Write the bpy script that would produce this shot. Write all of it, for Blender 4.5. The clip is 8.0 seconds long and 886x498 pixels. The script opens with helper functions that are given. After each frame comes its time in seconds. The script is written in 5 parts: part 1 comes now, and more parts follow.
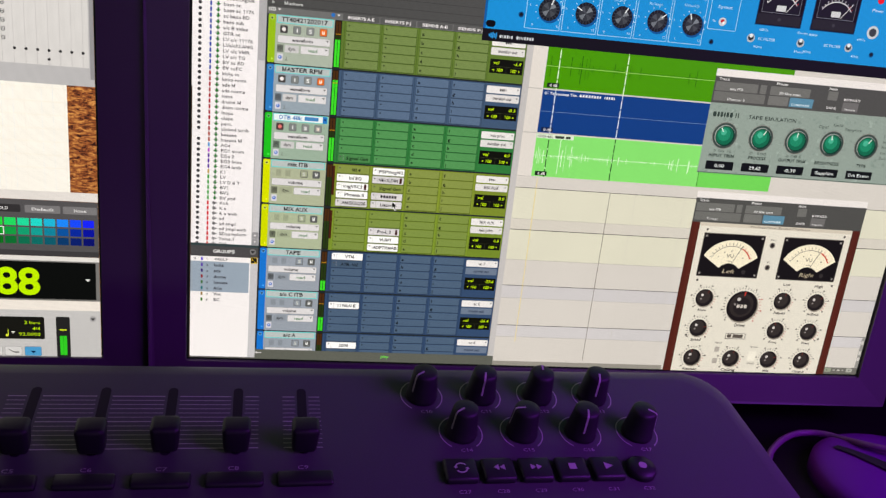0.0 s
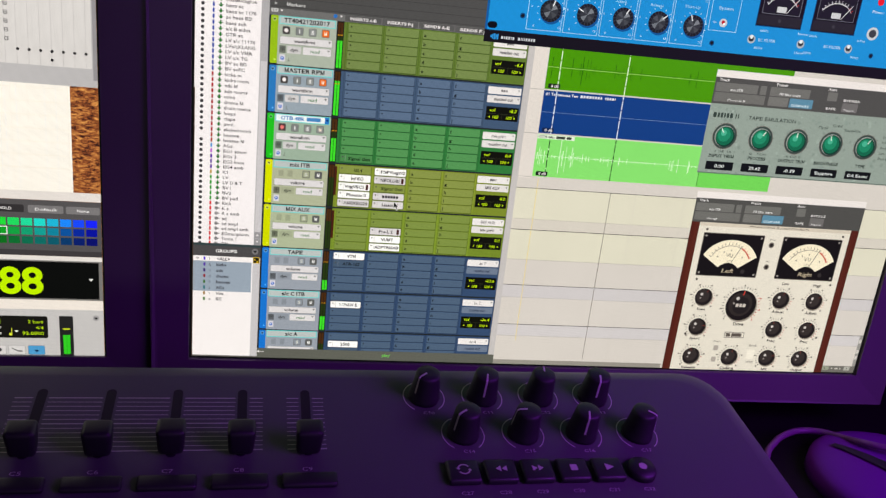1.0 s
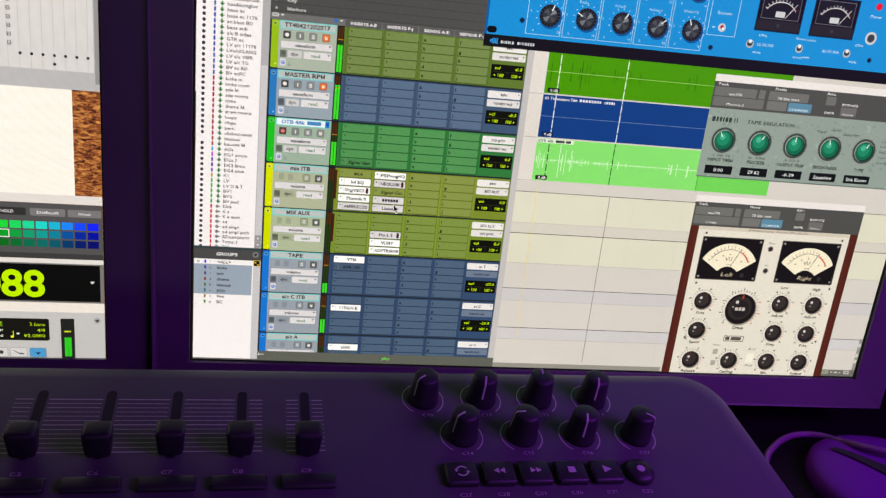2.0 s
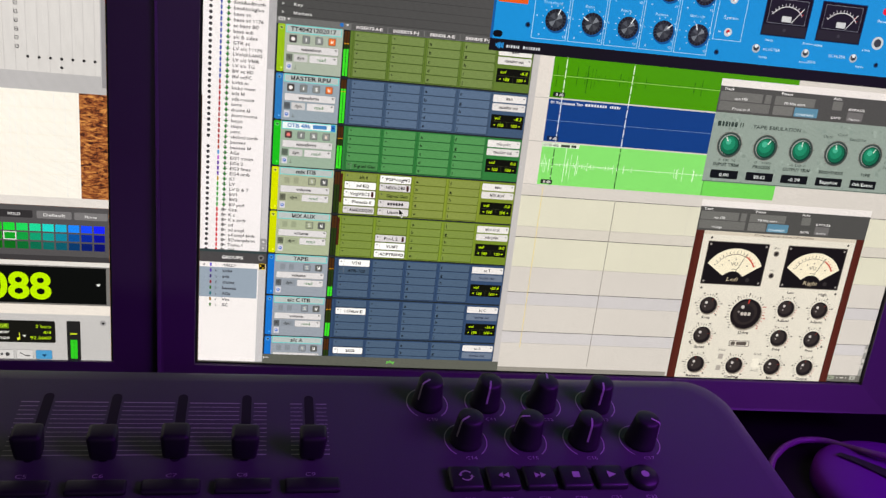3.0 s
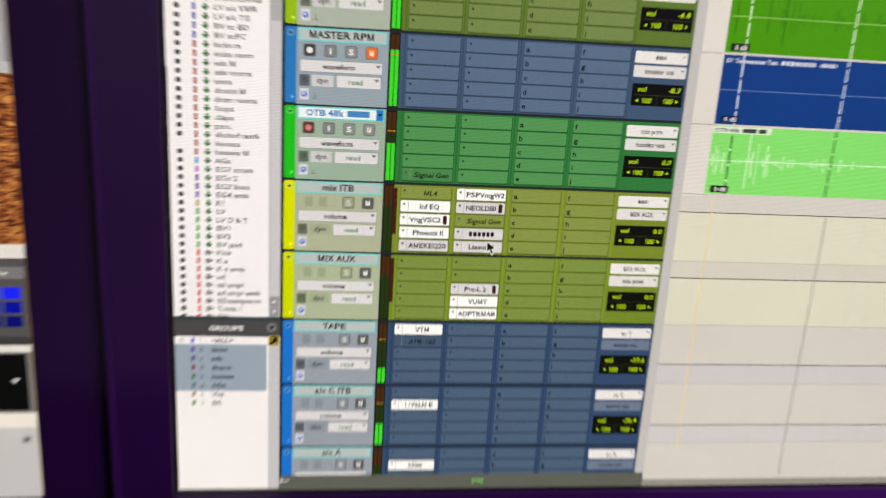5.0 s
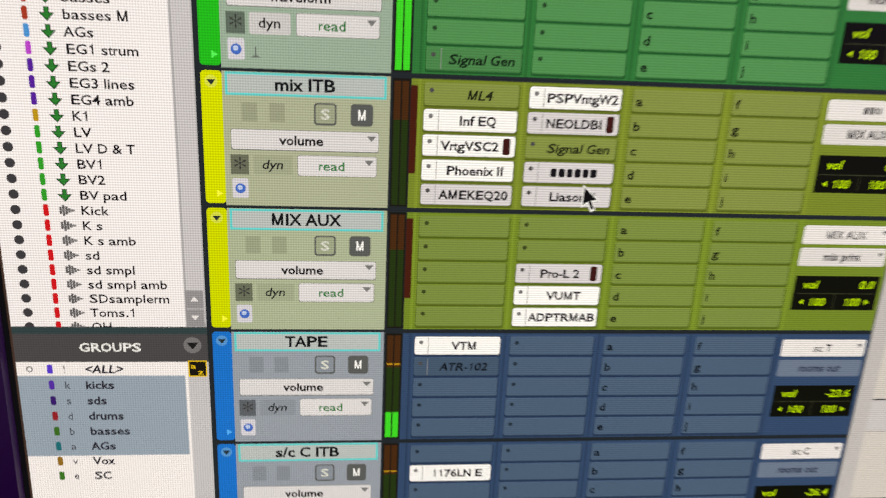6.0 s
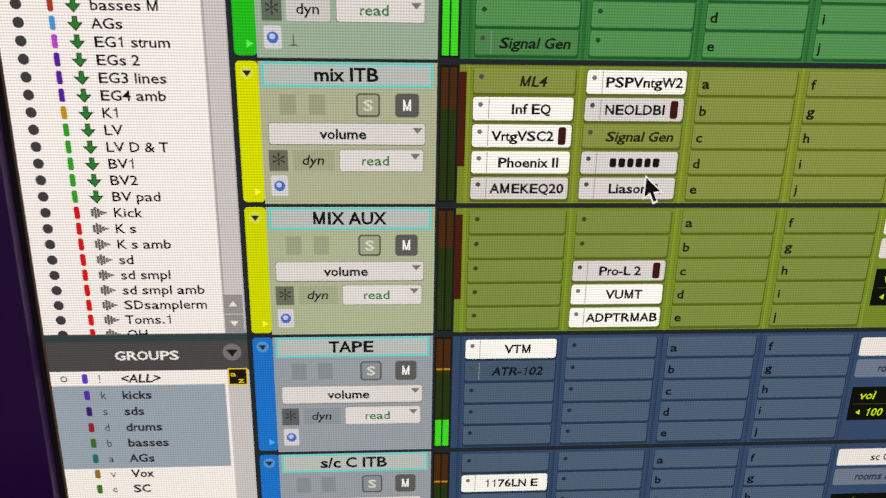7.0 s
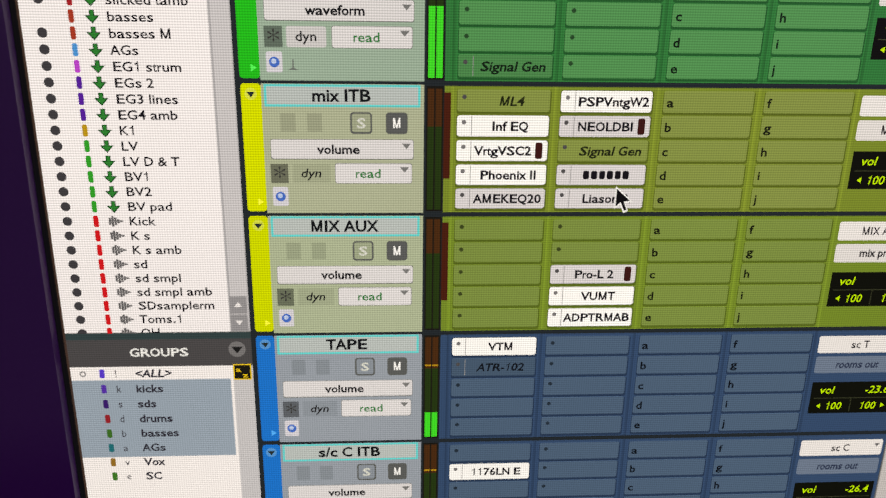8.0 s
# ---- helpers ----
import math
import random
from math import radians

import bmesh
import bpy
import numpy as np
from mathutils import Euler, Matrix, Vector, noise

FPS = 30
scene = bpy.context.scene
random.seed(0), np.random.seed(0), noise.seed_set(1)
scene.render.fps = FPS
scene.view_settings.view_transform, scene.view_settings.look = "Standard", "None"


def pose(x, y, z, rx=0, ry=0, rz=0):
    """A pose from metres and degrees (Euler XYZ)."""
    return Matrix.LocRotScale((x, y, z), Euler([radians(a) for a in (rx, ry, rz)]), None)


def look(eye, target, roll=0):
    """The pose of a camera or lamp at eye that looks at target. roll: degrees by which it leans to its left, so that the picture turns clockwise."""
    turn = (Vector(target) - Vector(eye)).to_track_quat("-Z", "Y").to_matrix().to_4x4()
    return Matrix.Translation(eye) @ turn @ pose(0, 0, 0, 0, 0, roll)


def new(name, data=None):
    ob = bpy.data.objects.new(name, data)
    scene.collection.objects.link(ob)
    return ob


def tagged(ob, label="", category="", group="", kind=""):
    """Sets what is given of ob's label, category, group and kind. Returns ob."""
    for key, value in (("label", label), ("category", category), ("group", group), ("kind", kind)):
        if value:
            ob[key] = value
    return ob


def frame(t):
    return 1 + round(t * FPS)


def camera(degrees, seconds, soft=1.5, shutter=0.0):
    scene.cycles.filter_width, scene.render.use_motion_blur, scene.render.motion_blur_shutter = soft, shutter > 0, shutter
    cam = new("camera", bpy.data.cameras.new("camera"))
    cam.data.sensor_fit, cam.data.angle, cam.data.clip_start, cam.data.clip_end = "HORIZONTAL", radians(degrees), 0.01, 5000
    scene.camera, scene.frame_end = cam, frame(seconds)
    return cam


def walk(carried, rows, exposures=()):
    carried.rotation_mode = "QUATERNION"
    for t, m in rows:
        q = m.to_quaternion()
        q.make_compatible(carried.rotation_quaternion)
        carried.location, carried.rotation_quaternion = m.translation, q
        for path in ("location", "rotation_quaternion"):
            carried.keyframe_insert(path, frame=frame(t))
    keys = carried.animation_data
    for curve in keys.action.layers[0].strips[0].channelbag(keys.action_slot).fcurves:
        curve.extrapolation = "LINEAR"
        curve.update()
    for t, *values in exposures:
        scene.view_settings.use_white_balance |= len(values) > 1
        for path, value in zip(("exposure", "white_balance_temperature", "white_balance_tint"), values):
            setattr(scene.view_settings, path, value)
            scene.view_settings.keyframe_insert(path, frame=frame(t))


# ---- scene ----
cam = camera(56.08, 8.0, soft=1.35, shutter=0.6)
PATH = [
    (0, (0.0179, -0.5216, 1.0437), (0.3660, 1.3526, 0.4384), 6.13),
    (0.5, (0.0167, -0.5209, 1.0508), (0.3703, 1.3430, 0.4176), 6.29),
    (1, (0.0147, -0.5222, 1.0496), (0.3695, 1.3444, 0.4254), 6.28),
    (1.5, (0.0155, -0.5246, 1.0494), (0.3666, 1.3455, 0.4332), 6.27),
    (3, (0.0163, -0.5248, 1.0504), (0.3516, 1.3504, 0.4411), 6.34),
    (3.5, (0.0120, -0.5246, 1.0525), (0.3223, 1.3563, 0.4477), 6.36),
    (4, (0.0122, -0.5244, 1.0534), (0.2985, 1.3594, 0.4455), 6.55),
    (4.2, (0.0075, -0.5024, 1.0400), (0.2292, 1.3922, 0.4387), 6.63),
    (5.3, (0.0266, -0.2650, 0.9806), (0.2884, 1.6464, 0.4532), 2.76),
    (5.5, (0.0331, -0.2319, 0.9706), (0.2706, 1.6740, 0.4126), 3.03),
    (5.7, (0.0269, -0.2034, 0.9619), (0.2796, 1.6884, 0.3643), 3.07),
    (6, (0.0271, -0.1770, 0.9505), (0.2387, 1.7066, 0.3124), 2.81),
    (6.5, (0.0264, -0.1626, 0.9492), (0.2059, 1.7130, 0.2785), 2.02),
    (7, (0.0239, -0.1653, 0.9478), (0.1619, 1.7183, 0.2896), 1.14),
    (7.5, (0.0285, -0.1733, 0.9517), (0.1502, 1.7165, 0.3082), 0.68),
    (8, (0.0269, -0.1804, 0.9526), (0.1520, 1.7095, 0.3103), 0.97),
]
walk(cam, [(t, look(eye, target, roll)) for t, eye, target, roll in PATH],
     [(0.0, 0.14, 6850, 9), (4.2, 0.16, 6850, 9), (5.5, 0.05, 7050, 9), (8.0, -0.01, 7150, 9)])

import colorsys


# ---- light ----
def lin(c):
    """Screen colour 0..255 to linear light."""
    return tuple((v / 255 / 12.92) if v / 255 <= 0.04045 else ((v / 255 + 0.055) / 1.055) ** 2.4 for v in c)


world = bpy.data.worlds.new("dim_room")
scene.world = world
world.use_nodes = True
world.node_tree.nodes["Background"].inputs[0].default_value = (0.25, 0.1, 0.6, 1)
world.node_tree.nodes["Background"].inputs[1].default_value = 0.02


def area_lamp(name, eye, target, size, size_y, power, color):
    data = bpy.data.lights.new(name, "AREA")
    data.shape, data.size, data.size_y, data.energy, data.color = "RECTANGLE", size, size_y, power, color
    ob = new(name, data)
    ob.matrix_world = look(eye, target)
    return ob


PURPLE = (0.39, 0.045, 1.0)
strip = area_lamp("led_strip_light", (0.58, -0.47, 1.14), (0.33, -0.16, 0.81), 0.45, 0.3, 1.3, PURPLE)
strip.data.spread = math.radians(95)
area_lamp("led_wall_light", (0.3, -2.5, 1.05), (0.1, 0.0, 0.95), 2.2, 0.3, 3.3, (0.58, 0.49, 0.72))


# ---- materials ----
MATS = {}


def base_mat(name, color, rough=0.5, metal=0.0, grain=0.0, grain_scale=400.0, bump=0.0, spec=0.5, tone=None):
    """Painted, moulded or wooden surface with variation at two scales and fine relief."""
    if name in MATS:
        return MATS[name]
    m = bpy.data.materials.new(name)
    m.use_nodes = True
    nt = m.node_tree
    b = nt.nodes["Principled BSDF"]
    b.inputs["Roughness"].default_value = rough
    b.inputs["Metallic"].default_value = metal
    b.inputs["Specular IOR Level"].default_value = spec
    geo = nt.nodes.new("ShaderNodeNewGeometry")
    fine = nt.nodes.new("ShaderNodeTexNoise")
    fine.inputs["Scale"].default_value = grain_scale
    fine.inputs["Detail"].default_value = 4
    wide = nt.nodes.new("ShaderNodeTexNoise")
    wide.inputs["Scale"].default_value = 9.0
    wide.inputs["Detail"].default_value = 5
    nt.links.new(geo.outputs["Position"], fine.inputs["Vector"])
    nt.links.new(geo.outputs["Position"], wide.inputs["Vector"])
    mix = nt.nodes.new("ShaderNodeMix")
    mix.data_type = "RGBA"
    dark = tuple(c * (1 - grain) for c in color)
    lite = tuple(c * (1 + grain) for c in color) if tone is None else tone
    mix.inputs["A"].default_value, mix.inputs["B"].default_value = (*dark, 1), (*lite, 1)
    add = nt.nodes.new("ShaderNodeMath")
    add.operation = "MULTIPLY_ADD"
    nt.links.new(fine.outputs["Fac"], add.inputs[0])
    add.inputs[1].default_value = 0.5
    half = nt.nodes.new("ShaderNodeMath")
    half.operation = "MULTIPLY"
    half.inputs[1].default_value = 0.5
    nt.links.new(wide.outputs["Fac"], half.inputs[0])
    nt.links.new(half.outputs[0], add.inputs[2])
    nt.links.new(add.outputs[0], mix.inputs["Factor"])
    nt.links.new(mix.outputs["Result"], b.inputs["Base Color"])
    rr = nt.nodes.new("ShaderNodeMapRange")
    rr.inputs["To Min"].default_value, rr.inputs["To Max"].default_value = max(0.02, rough - 0.12), min(1, rough + 0.12)
    nt.links.new(wide.outputs["Fac"], rr.inputs["Value"])
    nt.links.new(rr.outputs["Result"], b.inputs["Roughness"])
    if bump:
        bp = nt.nodes.new("ShaderNodeBump")
        bp.inputs["Strength"].default_value, bp.inputs["Distance"].default_value = bump, 0.0004
        nt.links.new(fine.outputs["Fac"], bp.inputs["Height"])
        nt.links.new(bp.outputs["Normal"], b.inputs["Normal"])
    MATS[name] = m
    return m


def lcd_group():
    """Fine cell rows and columns of a liquid crystal panel, with slight unevenness, as a factor near 1."""
    g = bpy.data.node_groups.new("lcd_cells", "ShaderNodeTree")
    g.interface.new_socket("Factor", in_out="OUTPUT", socket_type="NodeSocketFloat")
    out = g.nodes.new("NodeGroupOutput")
    geo = g.nodes.new("ShaderNodeNewGeometry")
    sep = g.nodes.new("ShaderNodeSeparateXYZ")
    g.links.new(geo.outputs["Position"], sep.inputs[0])
    waves = []
    for axis, depth in (("X", 0.10), ("Z", 0.18)):
        mul = g.nodes.new("ShaderNodeMath")
        mul.operation = "MULTIPLY"
        mul.inputs[1].default_value = 2 * math.pi / 0.0005533
        g.links.new(sep.outputs[axis], mul.inputs[0])
        sn = g.nodes.new("ShaderNodeMath")
        sn.operation = "SINE"
        g.links.new(mul.outputs[0], sn.inputs[0])
        sc = g.nodes.new("ShaderNodeMath")
        sc.operation = "MULTIPLY"
        sc.inputs[1].default_value = depth
        g.links.new(sn.outputs[0], sc.inputs[0])
        waves.append(sc)
    ns = g.nodes.new("ShaderNodeTexNoise")
    ns.inputs["Scale"].default_value = 14.0
    ns.inputs["Detail"].default_value = 3
    g.links.new(geo.outputs["Position"], ns.inputs["Vector"])
    mr = g.nodes.new("ShaderNodeMapRange")
    mr.inputs["To Min"].default_value, mr.inputs["To Max"].default_value = 0.93, 1.07
    g.links.new(ns.outputs["Fac"], mr.inputs["Value"])
    a = g.nodes.new("ShaderNodeMath")
    g.links.new(waves[0].outputs[0], a.inputs[0])
    g.links.new(waves[1].outputs[0], a.inputs[1])
    c = g.nodes.new("ShaderNodeMath")
    g.links.new(a.outputs[0], c.inputs[0])
    g.links.new(mr.outputs["Result"], c.inputs[1])
    g.links.new(c.outputs[0], out.inputs[0])
    return g


LCD = lcd_group()
GLOW = 0.92


def lit(color, sample=True):
    """Lit pixels of a display in one colour (0..255)."""
    key = ("lit", tuple(color), sample)
    if key in MATS:
        return MATS[key]
    m = bpy.data.materials.new("display_pixels")
    m.use_nodes = True
    nt = m.node_tree
    b = nt.nodes["Principled BSDF"]
    b.inputs["Base Color"].default_value = (0.002, 0.002, 0.002, 1)
    b.inputs["Roughness"].default_value = 0.38
    b.inputs["Specular IOR Level"].default_value = 0.06
    b.inputs["Emission Color"].default_value = (*lin(color), 1)
    g = nt.nodes.new("ShaderNodeGroup")
    g.node_tree = LCD
    mul = nt.nodes.new("ShaderNodeMath")
    mul.operation = "MULTIPLY"
    mul.inputs[1].default_value = GLOW
    nt.links.new(g.outputs[0], mul.inputs[0])
    nt.links.new(mul.outputs[0], b.inputs["Emission Strength"])
    m.cycles.emission_sampling = "AUTO" if sample else "NONE"
    MATS[key] = m
    return m


def photo_mat():
    """A desktop picture of dry brown grass on a display."""
    m = bpy.data.materials.new("desktop_photo")
    m.use_nodes = True
    nt = m.node_tree
    b = nt.nodes["Principled BSDF"]
    b.inputs["Base Color"].default_value = (0.002, 0.002, 0.002, 1)
    geo = nt.nodes.new("ShaderNodeNewGeometry")
    mp = nt.nodes.new("ShaderNodeMapping")
    mp.inputs["Scale"].default_value = (42, 42, 120)
    mp.inputs["Rotation"].default_value = (0, 0.25, 0)
    nt.links.new(geo.outputs["Position"], mp.inputs["Vector"])
    ns = nt.nodes.new("ShaderNodeTexNoise")
    ns.inputs["Detail"].default_value = 7
    ns.inputs["Roughness"].default_value = 0.7
    ns.inputs["Distortion"].default_value = 0.8
    nt.links.new(mp.outputs[0], ns.inputs["Vector"])
    cr = nt.nodes.new("ShaderNodeValToRGB")
    e = cr.color_ramp.elements
    e[0].position, e[0].color = 0.40, (*lin((48, 22, 18)), 1)
    e[1].position, e[1].color = 0.64, (*lin((226, 158, 84)), 1)
    mid = e.new(0.5)
    mid.color = (*lin((150, 82, 42)), 1)
    nt.links.new(ns.outputs["Fac"], cr.inputs["Fac"])
    nt.links.new(cr.outputs["Color"], b.inputs["Emission Color"])
    b.inputs["Emission Strength"].default_value = GLOW
    return m


BEZEL = base_mat("bezel_plastic", (0.106, 0.088, 0.104), 0.38, grain=0.12, grain_scale=900, bump=0.08)
SHELL = base_mat("shell_plastic", (0.03, 0.03, 0.034), 0.5, grain=0.15, bump=0.1)
BODY = base_mat("controller_plastic", (0.076, 0.085, 0.082), 0.52, grain=0.14, grain_scale=1500, bump=0.22, spec=0.28)
RUBBER = base_mat("knob_rubber", (0.012, 0.012, 0.014), 0.55, grain=0.2, grain_scale=900, bump=0.15)
KEYCAP = base_mat("button_rubber", (0.016, 0.015, 0.018), 0.5, grain=0.2, grain_scale=900, bump=0.12)
SLOT = base_mat("slot_shadow", (0.006, 0.006, 0.007), 0.8)
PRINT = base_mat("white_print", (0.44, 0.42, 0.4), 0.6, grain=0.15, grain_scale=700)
DESK = base_mat("desk_laminate", (0.006, 0.0055, 0.0055), 0.75, spec=0.1, grain=0.3, grain_scale=120, bump=0.12)
WALL = base_mat("wall_paint", (0.16, 0.15, 0.17), 0.85, grain=0.08, grain_scale=90, bump=0.3)
FLOORM = base_mat("floor_carpet", (0.05, 0.05, 0.055), 0.95, grain=0.4, grain_scale=600, bump=0.8)
# the sheath's purple stands for the lamp light on a pale cable
CABLE = base_mat("cable_sheath_lit_purple", (0.13, 0.03, 0.14), 0.5, grain=0.1)
# a pale shell under purple light, with that light put into the base colour
MOUSEM = base_mat("mouse_shell_lit_purple", (0.12, 0.007, 0.205), 0.55, spec=0.1, grain=0.05)


# ---- building helpers ----
def part(name, bm, material, parent=None, label="", smooth=False):
    me = bpy.data.meshes.new(name)
    bmesh.ops.recalc_face_normals(bm, faces=bm.faces[:])
    if smooth:
        for f in bm.faces:
            f.smooth = True
    bm.to_mesh(me)
    bm.free()
    for mt in (material if isinstance(material, (list, tuple)) else (material,)):
        me.materials.append(mt)
    ob = new(name, me)
    if parent is not None:
        ob.parent = parent
    if label:
        ob["label"] = label
    return ob


def box(bm, x0, x1, y0, y1, z0, z1, bevel=0.0, seg=2):
    m = Matrix.Translation(((x0 + x1) / 2, (y0 + y1) / 2, (z0 + z1) / 2)) @ Matrix.Diagonal((x1 - x0, y1 - y0, z1 - z0, 1))
    vs = bmesh.ops.create_cube(bm, size=1, matrix=m)["verts"]
    if bevel:
        es = list({e for v in vs for e in v.link_edges})
        bmesh.ops.bevel(bm, geom=es, offset=bevel, segments=seg, affect="EDGES", profile=0.5)
    return bm


def lathe(profile, n=40):
    """A turned body from (radius, height) pairs, open profile closed at both ends."""
    bm = bmesh.new()
    rings = []
    for r, h in profile:
        rings.append([bm.verts.new((r * math.cos(2 * math.pi * k / n), r * math.sin(2 * math.pi * k / n), h)) for k in range(n)])
    for a, b in zip(rings, rings[1:]):
        for k in range(n):
            bm.faces.new((a[k], a[(k + 1) % n], b[(k + 1) % n], b[k]))
    bm.faces.new(rings[0][::-1])
    bm.faces.new(rings[-1])
    return bm


def empty(name, m, label, category, group="", kind=""):
    ob = new(name)
    ob.matrix_world = m
    ob.empty_display_size = 0.02
    return tagged(ob, label, category, group, kind)


# ---- letters ----
def make_glyphs(chars, swell=0.0, fine=2):
    """Outlines of single letters; swell thickens their strokes, in letter heights."""
    made = []
    for ch in ["HH"] + [c for c in chars]:
        for body in ((ch,) if ch == "HH" else (ch, "H" + ch + "H")):
            cu = bpy.data.curves.new("letter", "FONT")
            cu.body, cu.resolution_u, cu.offset = body, fine, swell
            ob = new("letter", cu)
            made.append((ch, body, ob, cu))
    bpy.context.view_layer.update()
    dg = bpy.context.evaluated_depsgraph_get()
    meshes, spans = {}, {}
    for ch, body, ob, cu in made:
        me = bpy.data.meshes.new_from_object(ob.evaluated_get(dg))
        xs = [v.co.x for v in me.vertices]
        if body == ch and ch != "HH":
            meshes[ch] = ([(v.co.x, v.co.y) for v in me.vertices], [tuple(p.vertices) for p in me.polygons])
        else:
            spans[ch] = max(xs) - min(xs)
        bpy.data.meshes.remove(me)
    for ch, body, ob, cu in made:
        bpy.data.objects.remove(ob)
        bpy.data.curves.remove(cu)
    out = {}
    for c in chars:
        own = max(spans[c] - spans["HH"], 0.05)
        want = ADVANCE.get(c, own * 1000) / 1000
        k = want / own
        if c == "1":
            meshes[c] = ([(0.26, 0), (0.36, 0), (0.36, 0.73), (0.29, 0.73), (0.26, 0.62), (0.10, 0.57), (0.10, 0.49), (0.26, 0.51)], [(0, 1, 2, 3, 4, 7), (4, 5, 6, 7)])
            k = 1.0
        if c == "M":
            w, e = 0.045 + swell, 0.74
            meshes[c] = ([(0.08, 0), (0.08 + 2 * w, 0), (0.08 + 2 * w, 0.73), (0.08, 0.73), (e - 2 * w, 0), (e, 0), (e, 0.73), (e - 2 * w, 0.73),
                          (0.08, 0.73), (0.41 - w, 0.0), (0.41 + w, 0.0), (0.08 + 2 * w, 0.73), (e - 2 * w, 0.73), (0.41 - w, 0.0), (0.41 + w, 0.0), (e, 0.73)],
                         [(0, 1, 2, 3), (4, 5, 6, 7), (8, 9, 10, 11), (12, 13, 14, 15)])
            k = 1.0
        out[c] = ([(x * k, y) for x, y in meshes[c][0]], meshes[c][1], want)
    return out


# widths of plain screen lettering, in thousandths of the letter size
ADVANCE = {}
for letters, wide in (("ijl", 235), ("I.,:;'|!/ ft", 280), ("r-()", 335), ("cksvxyz", 500), ("abdeghnopqu0123456789L_", 556), ("FTZ+<>", 611), ("ABEKPSVXY&", 667), ("CDHNRUw", 722), ("GOQ", 778), ("mM", 833), ("W", 944)):
    for letter in letters:
        ADVANCE[letter] = wide


CHARS = "ABCDEFGHIJKLMNOPQRSTUVWXYZabcdefghijklmnopqrstuvwxyz0123456789 .,:;&/-+_<>!|()\"'*"
CUTS = [make_glyphs(CHARS, w) for w in (0.0, 0.012, 0.024)] + [make_glyphs("0123456789 |", 0.026, 8)]


def text_mesh(text, size, shear=0.0, cut=0):
    """Vertices and faces of a line of writing that starts at 0, cap height = size, and its width."""
    k = size / 0.73
    vs, fs, x = [], [], 0.0
    for ch in text:
        gv, gf, adv = CUTS[cut][ch]
        o = len(vs)
        vs += [((x + a) * k + shear * b * k, b * k) for a, b in gv]
        fs += [tuple(o + i for i in f) for f in gf]
        x += adv
    return vs, fs, x * k


# ---- flat drawing on a display ----
TOP = 0.87


def spans(u0, U0, u1, U1, v0, V0, v1, V1):
    """Scale and shift that set a window's own units at its place on the display."""
    su, sv = (U1 - U0) / (u1 - u0), (V1 - V0) / (v1 - v0)
    return su, U0 - su * u0, sv, V0 - sv * v0


def centred(u, v, U, V, s):
    """A round control drawn at (u, v) set at (U, V), s times as large."""
    return s, U - s * u, s, V - s * v


